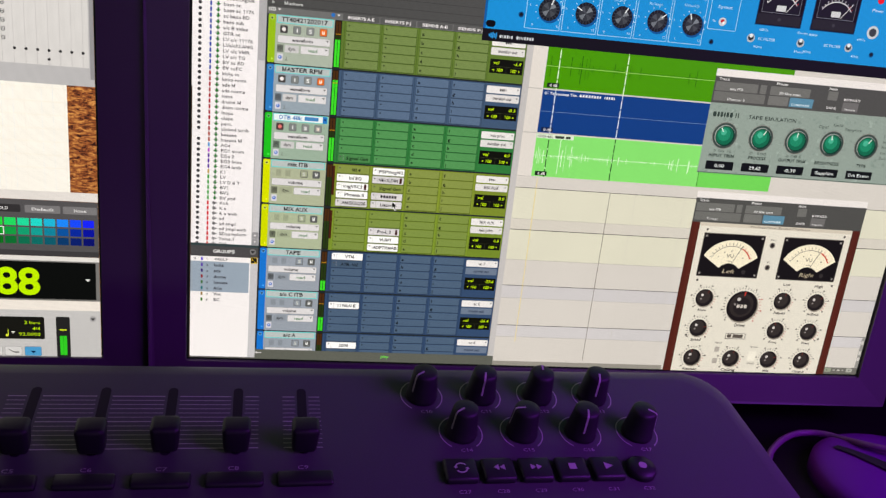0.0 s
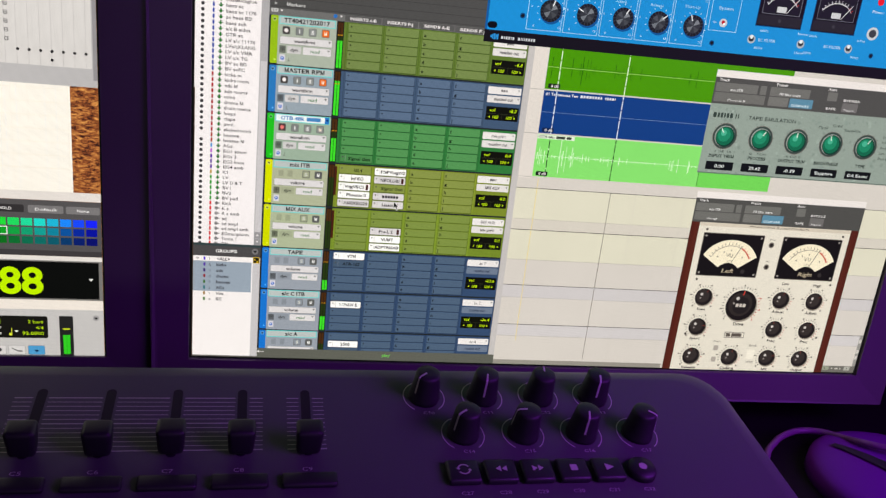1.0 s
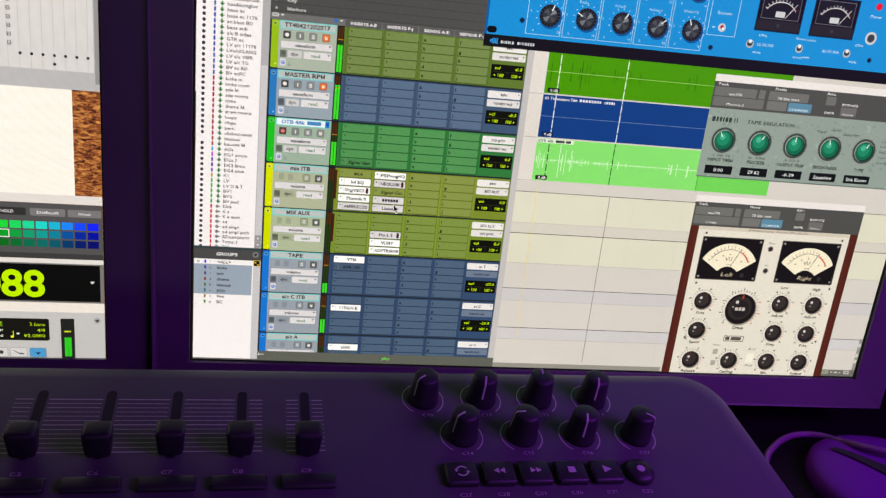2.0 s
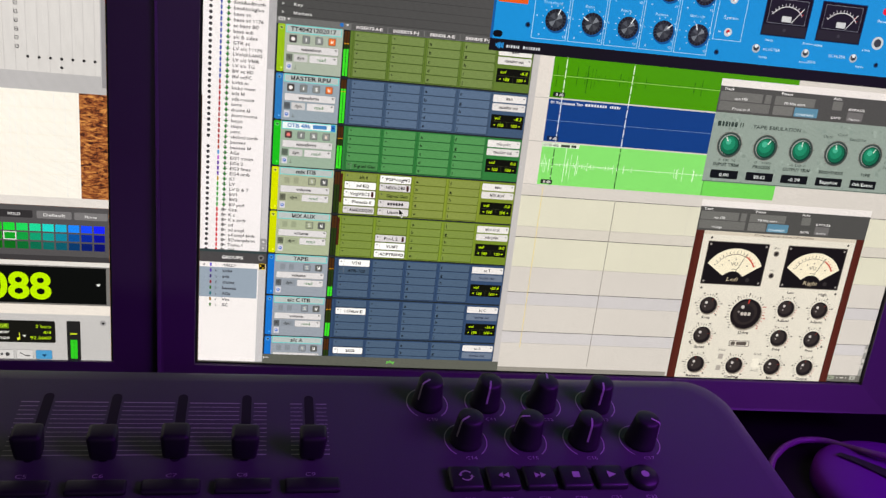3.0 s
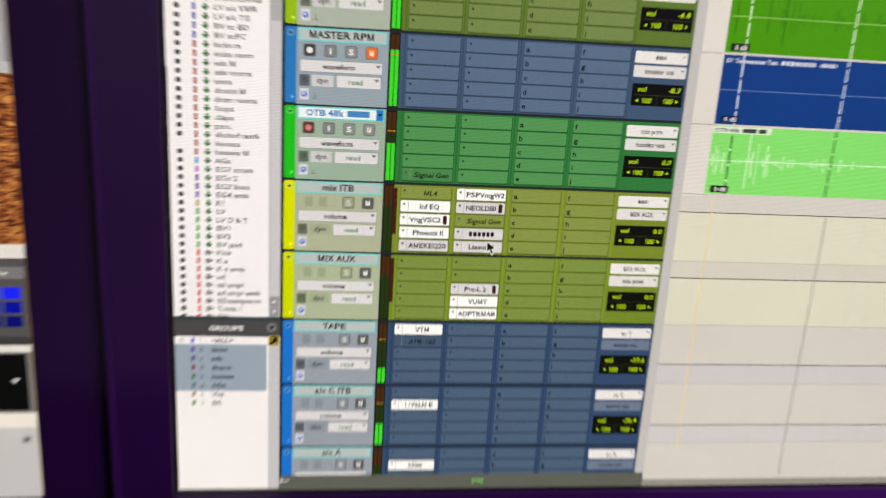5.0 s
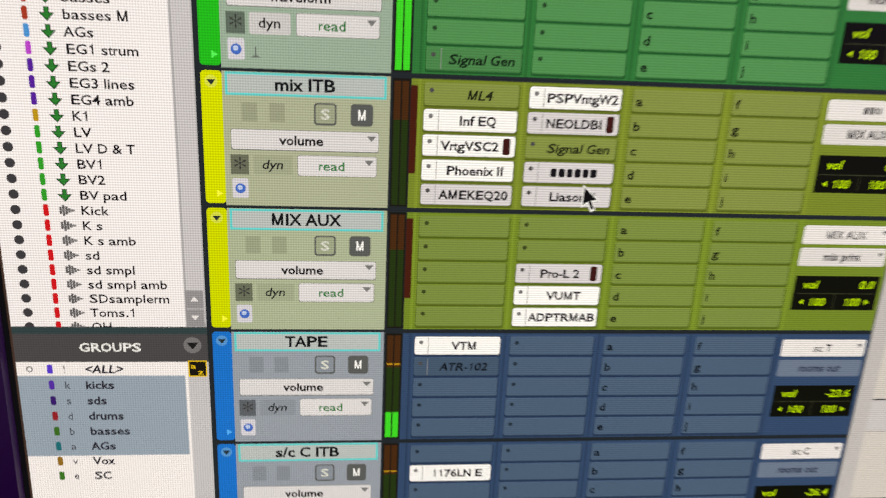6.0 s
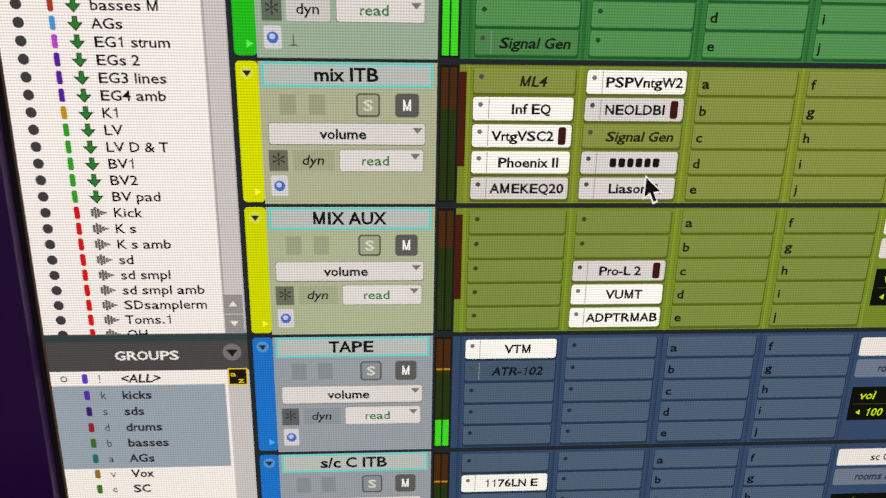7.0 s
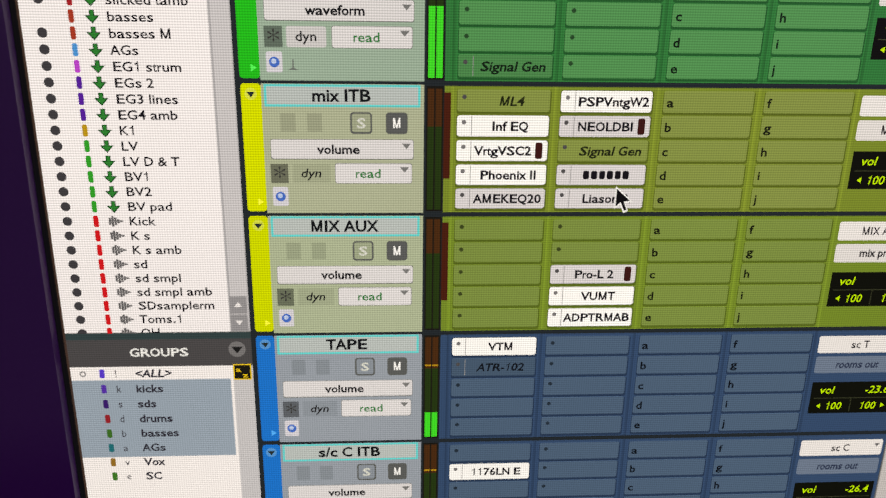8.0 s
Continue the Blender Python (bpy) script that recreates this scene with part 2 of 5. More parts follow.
class Draw:
    """Gathers flat coloured shapes of one display element; millimetres across and up from the display's reference corner."""

    def __init__(self, name, parent, level=1, clip=None, fit=(1, 0, 1, 0)):
        self.name, self.parent, self.level, self.clip, self.fit = name, parent, level, clip, fit
        self.vs, self.fs, self.mi, self.mats, self.index, self.n = [], [], [], [], {}, 0

    def mat(self, color, sample):
        m = color if isinstance(color, bpy.types.Material) else lit(color, sample)
        if m.name not in self.index:
            self.index[m.name] = len(self.mats)
            self.mats.append(m)
        return self.index[m.name]

    def put(self, pts, faces, color, sample=False):
        y = -0.0001 * self.level - 0.000001 * self.n
        self.n += 1
        o = len(self.vs)
        su, ou, sv, ov = self.fit
        pts = [(a * su + ou, b * sv + ov) for a, b in pts]
        if self.clip:
            u0, v0, u1, v1 = self.clip
            pts = [(min(max(a, u0), u1), min(max(b, v0), v1)) for a, b in pts]
        self.vs += [(a / 1000, y, TOP + b / 1000) for a, b in pts]
        k = self.mat(color, sample)
        for f in faces:
            self.fs.append(tuple(o + i for i in f))
            self.mi.append(k)

    def poly(self, pts, color, sample=False):
        self.put(pts, [tuple(range(len(pts)))], color, sample)

    def rect(self, u0, v0, u1, v1, color, sample=None):
        big = abs((u1 - u0) * (v1 - v0)) > 60
        self.poly([(u0, v0), (u1, v0), (u1, v1), (u0, v1)], color, big if sample is None else sample)

    def rrect(self, u0, v0, u1, v1, r, color, n=4, sample=False):
        u0, u1, v0, v1 = min(u0, u1), max(u0, u1), min(v0, v1), max(v0, v1)
        pts = []
        for cu, cv, a in ((u1 - r, v0 + r, -90), (u1 - r, v1 - r, 0), (u0 + r, v1 - r, 90), (u0 + r, v0 + r, 180)):
            for k in range(n + 1):
                t = math.radians(a + 90 * k / n)
                pts.append((cu + r * math.cos(t), cv + r * math.sin(t)))
        self.poly(pts, color, sample)

    def outline(self, u0, v0, u1, v1, w, color):
        self.rect(u0, v0, u1, v0 + w, color, False)
        self.rect(u0, v1 - w, u1, v1, color, False)
        self.rect(u0, v0, u0 + w, v1, color, False)
        self.rect(u1 - w, v0, u1, v1, color, False)

    def disc(self, u, v, r, color, n=28, a0=0, a1=360, sample=False):
        su, sv = self.fit[0], self.fit[2]
        ru, rv = r * (su + sv) / 2 / su, r * (su + sv) / 2 / sv
        pts = [(u + ru * math.cos(math.radians(a0 + (a1 - a0) * k / n)), v + rv * math.sin(math.radians(a0 + (a1 - a0) * k / n))) for k in range(n + (a1 - a0 < 360))]
        self.poly(pts, color, sample)

    def ring(self, u, v, r0, r1, color, a0=0, a1=360, n=30):
        pts, fs = [], []
        su, sv = self.fit[0], self.fit[2]
        ku, kv = (su + sv) / 2 / su, (su + sv) / 2 / sv
        for k in range(n + 1):
            t = math.radians(a0 + (a1 - a0) * k / n)
            pts += [(u + r0 * ku * math.cos(t), v + r0 * kv * math.sin(t)), (u + r1 * ku * math.cos(t), v + r1 * kv * math.sin(t))]
        for k in range(n):
            fs.append((2 * k, 2 * k + 1, 2 * k + 3, 2 * k + 2))
        self.put(pts, fs, color)

    def line(self, u0, v0, u1, v1, w, color):
        d = math.hypot(u1 - u0, v1 - v0)
        a, b = -(v1 - v0) / d * w / 2, (u1 - u0) / d * w / 2
        self.poly([(u0 + a, v0 + b), (u1 + a, v1 + b), (u1 - a, v1 - b), (u0 - a, v0 - b)], color)

    def text(self, s, u, v, size, color, width=None, align="l", italic=False, bold=0.0):
        """v is the baseline; width squeezes or stretches the line to that many millimetres."""
        vs, fs, w = text_mesh(s, size, 0.2 if italic else 0.0, 0 if bold < 0.12 else 1 if bold < 0.24 else 2 if bold < 1 else 3)
        k = width / w if width else 1.0
        w *= k
        o = {"l": 0, "c": -w / 2, "r": -w}[align]
        self.put([(u + o + a * k, v + b) for a, b in vs], fs, color)

    def bars(self, u, v, h, widths, color, gap=0.7):
        """Writing that stays unlettered: plain bars, one a word."""
        for w in widths:
            self.rrect(u, v, u + w, v + h, h * 0.2, color, 2)
            u += w + gap

    def done(self, label=""):
        me = bpy.data.meshes.new(self.name)
        me.from_pydata(self.vs, [], self.fs)
        for m in self.mats:
            me.materials.append(m)
        me.polygons.foreach_set("material_index", self.mi)
        me.update()
        ob = new(self.name, me)
        ob.parent = self.parent
        if label:
            ob["label"] = label
        return ob


# ---- room ----
def slab(name, x0, x1, y0, y1, z0, z1, mat, label, category):
    ob = part(name, box(bmesh.new(), x0, x1, y0, y1, z0, z1), mat)
    return tagged(ob, label, category, kind="structure")


slab("floor", -2.4, 2.4, -2.9, 0.9, -0.1, 0.0, FLOORM, "dark grey carpet floor of the room", "floor")
slab("wall_north", -2.4, 2.4, 0.9, 1.0, 0.0, 2.5, WALL, "plain dim painted wall behind the desk", "wall")
slab("wall_south", -2.4, 2.4, -3.0, -2.9, 0.0, 2.5, WALL, "plain dim painted wall", "wall")
slab("wall_west", -2.5, -2.4, -3.0, 1.0, 0.0, 2.5, WALL, "plain dim painted wall", "wall")
slab("wall_east", 2.4, 2.5, -3.0, 1.0, 0.0, 2.5, WALL, "plain dim painted wall", "wall")
slab("ceiling", -2.5, 2.5, -3.0, 1.0, 2.5, 2.6, WALL, "plain dim ceiling", "ceiling")

DESK_Z = 0.742
desk = empty("desk", pose(0, 0, 0), "dark laminate studio desk carrying monitors and controller", "desk")
part("desktop", box(bmesh.new(), -1.0, 0.95, -0.42, 0.42, DESK_Z - 0.03, DESK_Z, 0.002), DESK, desk)
for lx in (-0.95, 0.88):
    for ly in (-0.37, 0.33):
        part("leg", box(bmesh.new(), lx, lx + 0.05, ly, ly + 0.05, 0.0, DESK_Z - 0.03, 0.003), SHELL, desk)


# ---- monitors ----
SCREEN_B, SCREEN_T = 0.7912, 1.1000


def monitor(x0, x1, bw, label, right_bw=None):
    """A flat monitor with a raised plastic bezel whose display lies in the plane y = 0."""
    cx = (x0 + x1) / 2
    rw = right_bw or bw
    top = empty("monitor", pose(cx, 0.1, DESK_Z), label, "monitor", "monitors on the desk")
    inv = pose(-cx, -0.1, -DESK_Z)

    def add(name, bm, mat, lab="", smooth=False, parent=None):
        ob = part(name, bm, mat, parent or top, lab, smooth)
        if parent is None:
            ob.matrix_basis = inv
        return ob

    bm = bmesh.new()
    zb, zt = SCREEN_B, SCREEN_T
    outer = [(x0 - bw, zb - 0.0214), (x1 + rw, zb - 0.0214), (x1 + rw, zt + bw), (x0 - bw, zt + bw)]
    gap = 0.0016
    inner = [(x0 - gap, zb - gap), (x1 + gap, zb - gap), (x1 + gap, zt + gap), (x0 - gap, zt + gap)]
    for pa, pb in (((0, 1), 0), ((1, 2), 1), ((2, 3), 2), ((3, 0), 3)):
        a, b = pa
        quad = [outer[a], outer[b], inner[b], inner[a]]
        front = [bm.verts.new((u, -0.0048 if k < 2 else -0.0030, w)) for k, (u, w) in enumerate(quad)]
        back = [bm.verts.new((u, 0.018 if k < 2 else 0.0015, w)) for k, (u, w) in enumerate(quad)]
        bm.faces.new(front)
        bm.faces.new((front[0], front[1], back[1], back[0]))
        bm.faces.new((front[2], front[3], back[3], back[2]))
        bm.faces.new(back[::-1])
    bmesh.ops.remove_doubles(bm, verts=bm.verts[:], dist=1e-6)
    es = [e for e in bm.edges if abs(e.verts[0].co.y + 0.0048) < 1e-5 and abs(e.verts[1].co.y + 0.0048) < 1e-5]
    es += [e for e in bm.edges if abs(e.verts[0].co.y - e.verts[1].co.y) > 0.02]
    bmesh.ops.bevel(bm, geom=es, offset=0.0035, segments=3, affect="EDGES", profile=0.5)
    add("bezel", bm, BEZEL, "dark glossy plastic bezel")
    add("back_shell", box(bmesh.new(), x0 - bw + 0.004, x1 + rw - 0.004, 0.018, 0.055, zb - 0.021, zt + bw - 0.004, 0.008), SHELL)
    add("stand_neck", box(bmesh.new(), cx - 0.035, cx + 0.035, 0.055, 0.085, DESK_Z + 0.012, zb + 0.14, 0.004), SHELL)
    add("stand_base", box(bmesh.new(), cx - 0.13, cx + 0.13, 0.02, 0.21, DESK_Z, DESK_Z + 0.012, 0.004), SHELL)
    sc = add("screen", box(bmesh.new(), x0 - 0.003, x1 + 0.003, 0.0, 0.0012, zb - 0.003, zt + 0.003), lit((14, 14, 16), False), "lit display")
    return top, sc


RX0, RX1 = -0.0485, 0.4455
LX1 = -0.1035
LX0 = LX1 - 0.494
right_monitor, right_screen = monitor(RX0, RX1, 0.0242, "black-framed monitor showing a multitrack mixing session, glowing", 0.0243)
left_monitor, left_screen = monitor(LX0, LX1, 0.0242, "black-framed monitor showing timecode counter and colour palette", 0.0265)


# the second monitor is turned towards the seat
TURN = Matrix.Translation((LX1, 0, 0)) @ Matrix.Rotation(math.radians(2.0), 4, "Z") @ Matrix.Translation((-LX1, 0, 0))
left_monitor.matrix_world = TURN @ left_monitor.matrix_world


# ---- right display ----
WHITE, PAPER, GREY, DARK, BLACK = (236, 232, 234), (226, 220, 216), (150, 150, 152), (74, 74, 74), (10, 10, 10)
CYAN, LIME = (96, 214, 214), (196, 240, 20)
S_U0, S_U1, S_V0, S_V1 = -48.5, 445.5, -78.8, 230.0
CLIP = (S_U0, S_V0, S_U1, S_V1)

d = Draw("window_background", right_screen, 1, CLIP)
d.rect(S_U0, S_V0, S_U1, S_V1, (70, 71, 70))
d.rect(-5.6, 150.4, 126, S_V1, (78, 78, 78))
for v in (167, 161.6, 156.6, 151.6):
    d.rect(-5.6, v - 0.12, 126, v + 0.12, (58, 58, 58), False)
d.rect(-5.6, 146.4, 158.6, 150.4, (112, 112, 112))
for u, s in ((49.8, "INSERTS A-E"), (72.3, "INSERTS F-J"), (95.0, "SENDS A-E"), (117.4, "SENDS F-J"), (145, "I / O")):
    d.rect(u - 11, 146.7, u + 11, 150.2, (88, 88, 88), False)
    d.text(s, u, 147.6, 1.75, WHITE, 16 if len(s) > 6 else 6, "c", bold=0.25)
for v, s, w in ((162.2, "Tempo", 9.5), (157.2, "Key", 5.5), (152.3, "Markers", 11.2)):
    d.text(s, 3.8, v, 1.9, (216, 216, 216), w, bold=0.2)
    d.poly([(-3.0, v), (-3.0, v + 1.8), (-1.4, v + 0.9)], (180, 180, 180))
d.rrect(-4.8, 148.2, -0.8, 150.3, 0.5, (205, 205, 205))
for k in range(3):
    d.rect(-4.0 + k, 148.6, -3.6 + k, 149.9, (90, 90, 90), False)
d.poly([(0.4, 149.8), (2.2, 149.8), (1.3, 148.7)], WHITE)
d.disc(33.0, 149.0, 1.2, (40, 110, 190))
d.poly([(35.5, 149.6), (37.3, 149.6), (36.4, 148.5)], WHITE)
d.done()

# list of tracks down the side
NAMES = ("s/c A|DISTsnsITB|Kick&adbrush|bas&kickglue|bass sc|bass sc 1176|sc bass BD|bass sub|s/c B sides|GTR sc|LV s/c 11176|LVs/cKLANG|LV s/c VMR|LV s/c TG|"
         "BV sc BD|BV scFC|kicks m|kicks room|sds M|sds rooms|toms|drums M|drum rooms|loops|claps|perc.|slicked tamb|basses|basses M|AGs|EG1 strum|EGs 2|EG3 lines|"
         "EG4 amb|K1|LV|LV D & T|BV1|BV2|BV pad|Kick|K s|K s amb|sd|sd smpl|sd smpl amb|SDsamplerm|Toms.1|OH").split("|")
PITCH = 3.36
d = Draw("track_list", right_screen, 2, CLIP)
d.rect(S_U0, 1.2, -10.5, S_V1, (246, 241, 244))
d.rect(-10.5, 1.2, -5.9, S_V1, (176, 174, 178))
d.rect(-10.0, 2.2, -6.1, 118.7, (203, 200, 204))
BLUE_, RED_, GREEN_ = (52, 74, 170), (176, 24, 40), (44, 160, 44)
for i, s in enumerate(NAMES):
    v = 65.2 + (29 - i) * PITCH
    if i < 16:
        bar = BLUE_
    elif i < 29:
        bar = (168, 34, 40) if i < 27 else (170, 60, 40)
    elif i < 34:
        bar = ((74, 150, 220), (190, 70, 210), (88, 34, 160), (88, 34, 160), (88, 34, 160))[i - 29]
    elif i == 34:
        bar = (190, 150, 30)
    else:
        bar = GREEN_ if i < 40 else (214, 28, 34)
    if i != 27:
        d.disc(-44.1, v, 1.05, (64, 62, 66), 14)
    d.rrect(-38.5, v - 1.3, -37.4, v + 1.3, 0.35, bar, 2)
    if i < 40:
        g = (44, 128, 52)
        d.rect(-34.3, v - 0.1, -33.3, v + 1.3, (22, 70, 30), False)
        d.poly([(-35.3, v + 0.2), (-33.8, v - 1.45), (-32.3, v + 0.2)], (22, 70, 30))
        d.rect(-34.1, v - 0.1, -33.5, v + 1.15, g, False)
        d.poly([(-34.8, v), (-33.8, v - 1.1), (-32.8, v)], g)
    else:
        for k, h in enumerate((1.3, 2.0, 1.5, 0.8, 0.4)):
            d.rect(-35.2 + 0.6 * k, v - h * 0.6, -34.68 + 0.6 * k, v + h * 0.6, (98, 96, 98), False)
        d.rect(-35.2, v - 0.1, -32.0, v + 0.1, (128, 126, 128), False)
    d.text(s, -30.9, v - 0.95, 2.08, (24, 22, 26), text_mesh(s, 2.08)[2] * 1.05, bold=0.2)
d.rect(S_U0, -0.4, -5.9, 1.2, (52, 68, 70), False)
d.rect(-10.2, 5.9, -6.3, 10.2, (150, 148, 152), False)
d.rect(-10.2, 1.6, -6.3, 5.7, (150, 148, 152), False)
d.poly([(-9.2, 7.6), (-7.4, 7.6), (-8.3, 8.8)], WHITE)
d.poly([(-9.2, 4.2), (-7.4, 4.2), (-8.3, 3.0)], WHITE)
d.done("white list of track names with coloured tabs")

d = Draw("group_list", right_screen, 2, CLIP)
d.rect(S_U0, S_V0, -10.6, -7.5, (246, 241, 242))
d.rect(-10.6, S_V0, -5.9, -7.5, (200, 198, 202))
d.rrect(-48.2, -7.5, -6.0, -0.4, 0.6, (76, 74, 76))
d.text("GROUPS", -27.4, -4.9, 2.15, (240, 240, 240), 13.6, "c", bold=0.25)
d.disc(-9.3, -3.3, 2.0, (120, 118, 120))
d.poly([(-10.6, -2.7), (-8.0, -2.7), (-9.3, -4.4)], (30, 30, 30))
d.rect(-48.3, -31.9, -11.3, -11.0, (152, 166, 182))
d.rect(-10.5, -11.3, -6.3, -7.2, (240, 200, 30), False)
d.rect(-10.25, -11.05, -6.55, -7.45, (28, 26, 20), False)
d.text("a", -10.0, -9.2, 1.3, (240, 200, 30), 1.3, bold=0.2)
d.text("z", -8.4, -10.7, 1.3, (240, 200, 30), 1.3, bold=0.2)
d.ring(-45.4, -9.3, 0.45, 0.75, (120, 118, 120), n=12)
for i, (k, s, c, w) in enumerate((("!", "<ALL>", (90, 60, 210), 7.6), ("k", "kicks", (88, 50, 170), 6.2), ("s", "sds", (60, 30, 110), 4.4), ("d", "drums", (150, 36, 44), 8.0),
                                  ("b", "basses", (60, 110, 40), 9.2), ("a", "AGs", (30, 110, 120), 5.6), ("v", "Vox", (150, 110, 40), 5.2), ("e", "SC", (60, 120, 40), 4.2))):
    v = -9.3 - 4.0 * i
    d.rrect(-41.6, v - 1.15, -40.4, v + 1.15, 0.35, c, 2)
    d.text(k, -38.2, v - 0.95, 2.0, (60, 58, 66), 0.6 if k == "!" else 1.2)
    d.text(s, -33.6, v - 1.0, 2.08, (46, 44, 54), italic=(i == 0), bold=0.25)
d.done("list of groups with selected rows")

# mixer tracks
TRACKS = (  # name, tab, panel, slot and head colours, kind, outputs
    ("TT40421202017", (150, 190, 30), (98, 124, 52), (120, 140, 80), (172, 182, 168), "audio", ("Burl", "monitor out", "-6.8")),
    ("MASTER RPM", (40, 120, 190), (68, 90, 120), (92, 114, 142), (150, 164, 176), "audio", ("Burl", "monitor out", "-8.3")),
    ("OTB 48k BURL", (20, 190, 34), (46, 116, 58), (78, 140, 82), (156, 178, 160), "audio", ("mix print", "monitor out", "0.0")),
    ("mix ITB", (216, 226, 10), (130, 148, 50), (142, 157, 78), (176, 182, 154), "aux", ("Burl", "MIX AUX", "0.0")),
    ("MIX AUX", (208, 220, 10), (124, 148, 48), (132, 154, 74), (174, 184, 154), "aux", ("MIX AUX", "mix print", "0.0")),
    ("TAPE", (20, 116, 210), (60, 86, 124), (87, 111, 138), (152, 160, 172), "aux", ("sc T", "rooms out", "-23.6")),
    ("s/c C ITB", (20, 116, 210), (60, 86, 124), (87, 111, 138), (152, 160, 172), "aux", ("sc C", "rooms out", "-26.4")),
    ("s/c A", (20, 116, 210), (60, 86, 124), (87, 111, 138), (152, 160, 172), "aux", ("sc A", "rooms out", "-26.4")),
)
# slot writing: row of track, column, slot -> writing; a tuple gives plain bars for a maker's name
FILLED = {
    (2, 0, 4): ("Signal Gen", "off"),
    (3, 0, 0): ("ML4", "off"), (3, 0, 1): ("Inf EQ", "on"), (3, 0, 2): ("VrtgVSC2", "onm"), (3, 0, 3): ("Phoenix II", "on"), (3, 0, 4): ("AMEKEQ20", "sel"),
    (3, 1, 0): ("PSPVntgW2", "on"), (3, 1, 1): ("NEOLDBI", "selm"), (3, 1, 2): ("Signal Gen", "off"), (3, 1, 3): ((1.4, 1.4, 1.3, 1.4, 1.3, 1.4), "sel"), (3, 1, 4): ("Liason A", "sel"),
    (4, 1, 2): ("Pro-L 2", "selm"), (4, 1, 3): ("VUMT", "on"), (4, 1, 4): ("ADPTRMAB", "on"),
    (5, 0, 0): ("VTM", "on"), (5, 0, 1): ("ATR-102", "off"), (6, 0, 1): ("1176LN E", "on"), (7, 0, 1): ("2500", "on"), (7, 0, 2): ("2500", "off"),
}
COLS = ((41.4, 61.6), (64.0, 84.2), (86.8, 107.0), (109.5, 129.7))
STEP = 5.47


def track_strip(k):
    name, strip, panel, slot, head, kind, out = TRACKS[k]
    gain = 1.08 if k == 2 else 0.91 if k > 4 else 0.96 if k > 2 else 1.0
    panel, slot = tuple(int(c * 0.98 * gain) for c in panel), tuple(int(c * 0.98 * gain) for c in slot)
    t = 146.4 - 29.26 * k
    d = Draw("track_strip", right_screen, 3, (S_U0, -71.9, S_U1, S_V1))
    d.rect(-5.9, t - 29.3, 154.2, t, (36, 42, 46))
    d.rrect(-4.8, t - 28.2, -0.5, t, 0.8, strip, sample=True)
    d.disc(-2.7, t - 2.2, 1.3, tuple(min(255, int(c * 0.7 + 70)) for c in strip), 16)
    d.poly([(-3.6, t - 1.8), (-1.8, t - 1.8), (-2.7, t - 3.0)], (40, 50, 50))
    d.poly([(-2.4, t - 25.2), (-2.4, t - 26.8), (-1.1, t - 26.0)], tuple(min(255, c + 60) for c in strip))
    d.rect(-0.5, t - 28.6, 34.2, t, head)
    sel = k == 2
    d.rect(0.1, t - 4.9, 33.4, t - 0.1, CYAN, False)
    d.rect(0.6, t - 4.4, 32.9, t - 0.6, (236, 244, 246) if sel else (186, 194, 194), True)
    if sel:
        d.rect(30.4, t - 4.55, 33.05, t - 0.45, (40, 120, 200), False)
        d.poly([(30.9, t - 1.9), (32.7, t - 1.9), (31.8, t - 3.1)], (16, 40, 80))
        d.text("OTB 48k", 3.4, t - 3.6, 2.5, (50, 120, 190), 14.2, bold=0.25)
        d.rrect(19.2, t - 3.6, 27.8, t - 1.2, 0.4, (70, 134, 196), 2)
    else:
        d.text(name, 16.4, t - 3.7, 2.7, (22, 24, 26), None, "c", bold=0.32)
    dim = tuple(int(c * 0.9) for c in head)
    if kind == "audio":
        for u, s, bg, fg in ((4.4, "", (84, 58, 58) if k == 2 else (70, 66, 66), None), (12.2, "I", (128, 132, 132), (240, 240, 240)), (20.0, "S", (138, 142, 142), (240, 240, 240)),
                             (27.8, "M", (232, 110, 40) if k < 2 else (138, 142, 142), (255, 236, 220))):
            d.rrect(u - 2.3, t - 10.6, u + 2.3, t - 6.0, 0.7, (96, 98, 98))
            d.rrect(u - 2.0, t - 10.3, u + 2.0, t - 6.3, 0.6, bg)
            if s:
                d.text(s, u, t - 9.4, 2.2, fg, 1.0 if s == "I" else 1.9, "c", bold=0.25)
            else:
                d.disc(u, t - 8.3, 1.2, (238, 232, 232) if k != 2 else (226, 120, 116), 16)
    else:
        for u in (4.9, 10.6):
            d.rect(u - 1.6, t - 10.3, u + 1.6, t - 6.3, dim, False)
        for u, s, bg, fg in ((20.6, "S", tuple(int(c * 0.92) for c in head), (214, 216, 208)), (28.3, "M", (92, 94, 94), (250, 250, 250))):
            d.rrect(u - 2.35, t - 10.7, u + 2.35, t - 6.0, 0.7, (92, 94, 92))
            d.rrect(u - 2.0, t - 10.3, u + 2.0, t - 6.3, 0.5, bg)
            d.text(s, u, t - 9.4, 2.2, fg, 2.0, "c", bold=0.3)
    d.rrect(0.9, t - 16.4, 32.0, t - 11.9, 0.5, (120, 122, 120))
    d.rrect(1.0, t - 16.2, 31.9, t - 12.0, 0.5, (222, 219, 222), sample=True)
    d.text("waveform" if kind == "audio" else "volume", 15.6, t - 15.1, 2.08, (30, 30, 32), None, "c", bold=0.26)
    d.poly([(29.4, t - 12.8), (31.4, t - 12.8), (30.4, t - 14.0)], (120, 120, 120))
    d.rect(0.7, t - 21.7, 4.5, t - 17.4, tuple(int(c * 0.62) for c in head), False)
    d.text("*", 1.35, t - 22.3, 4.4, (60, 60, 58), 2.6)
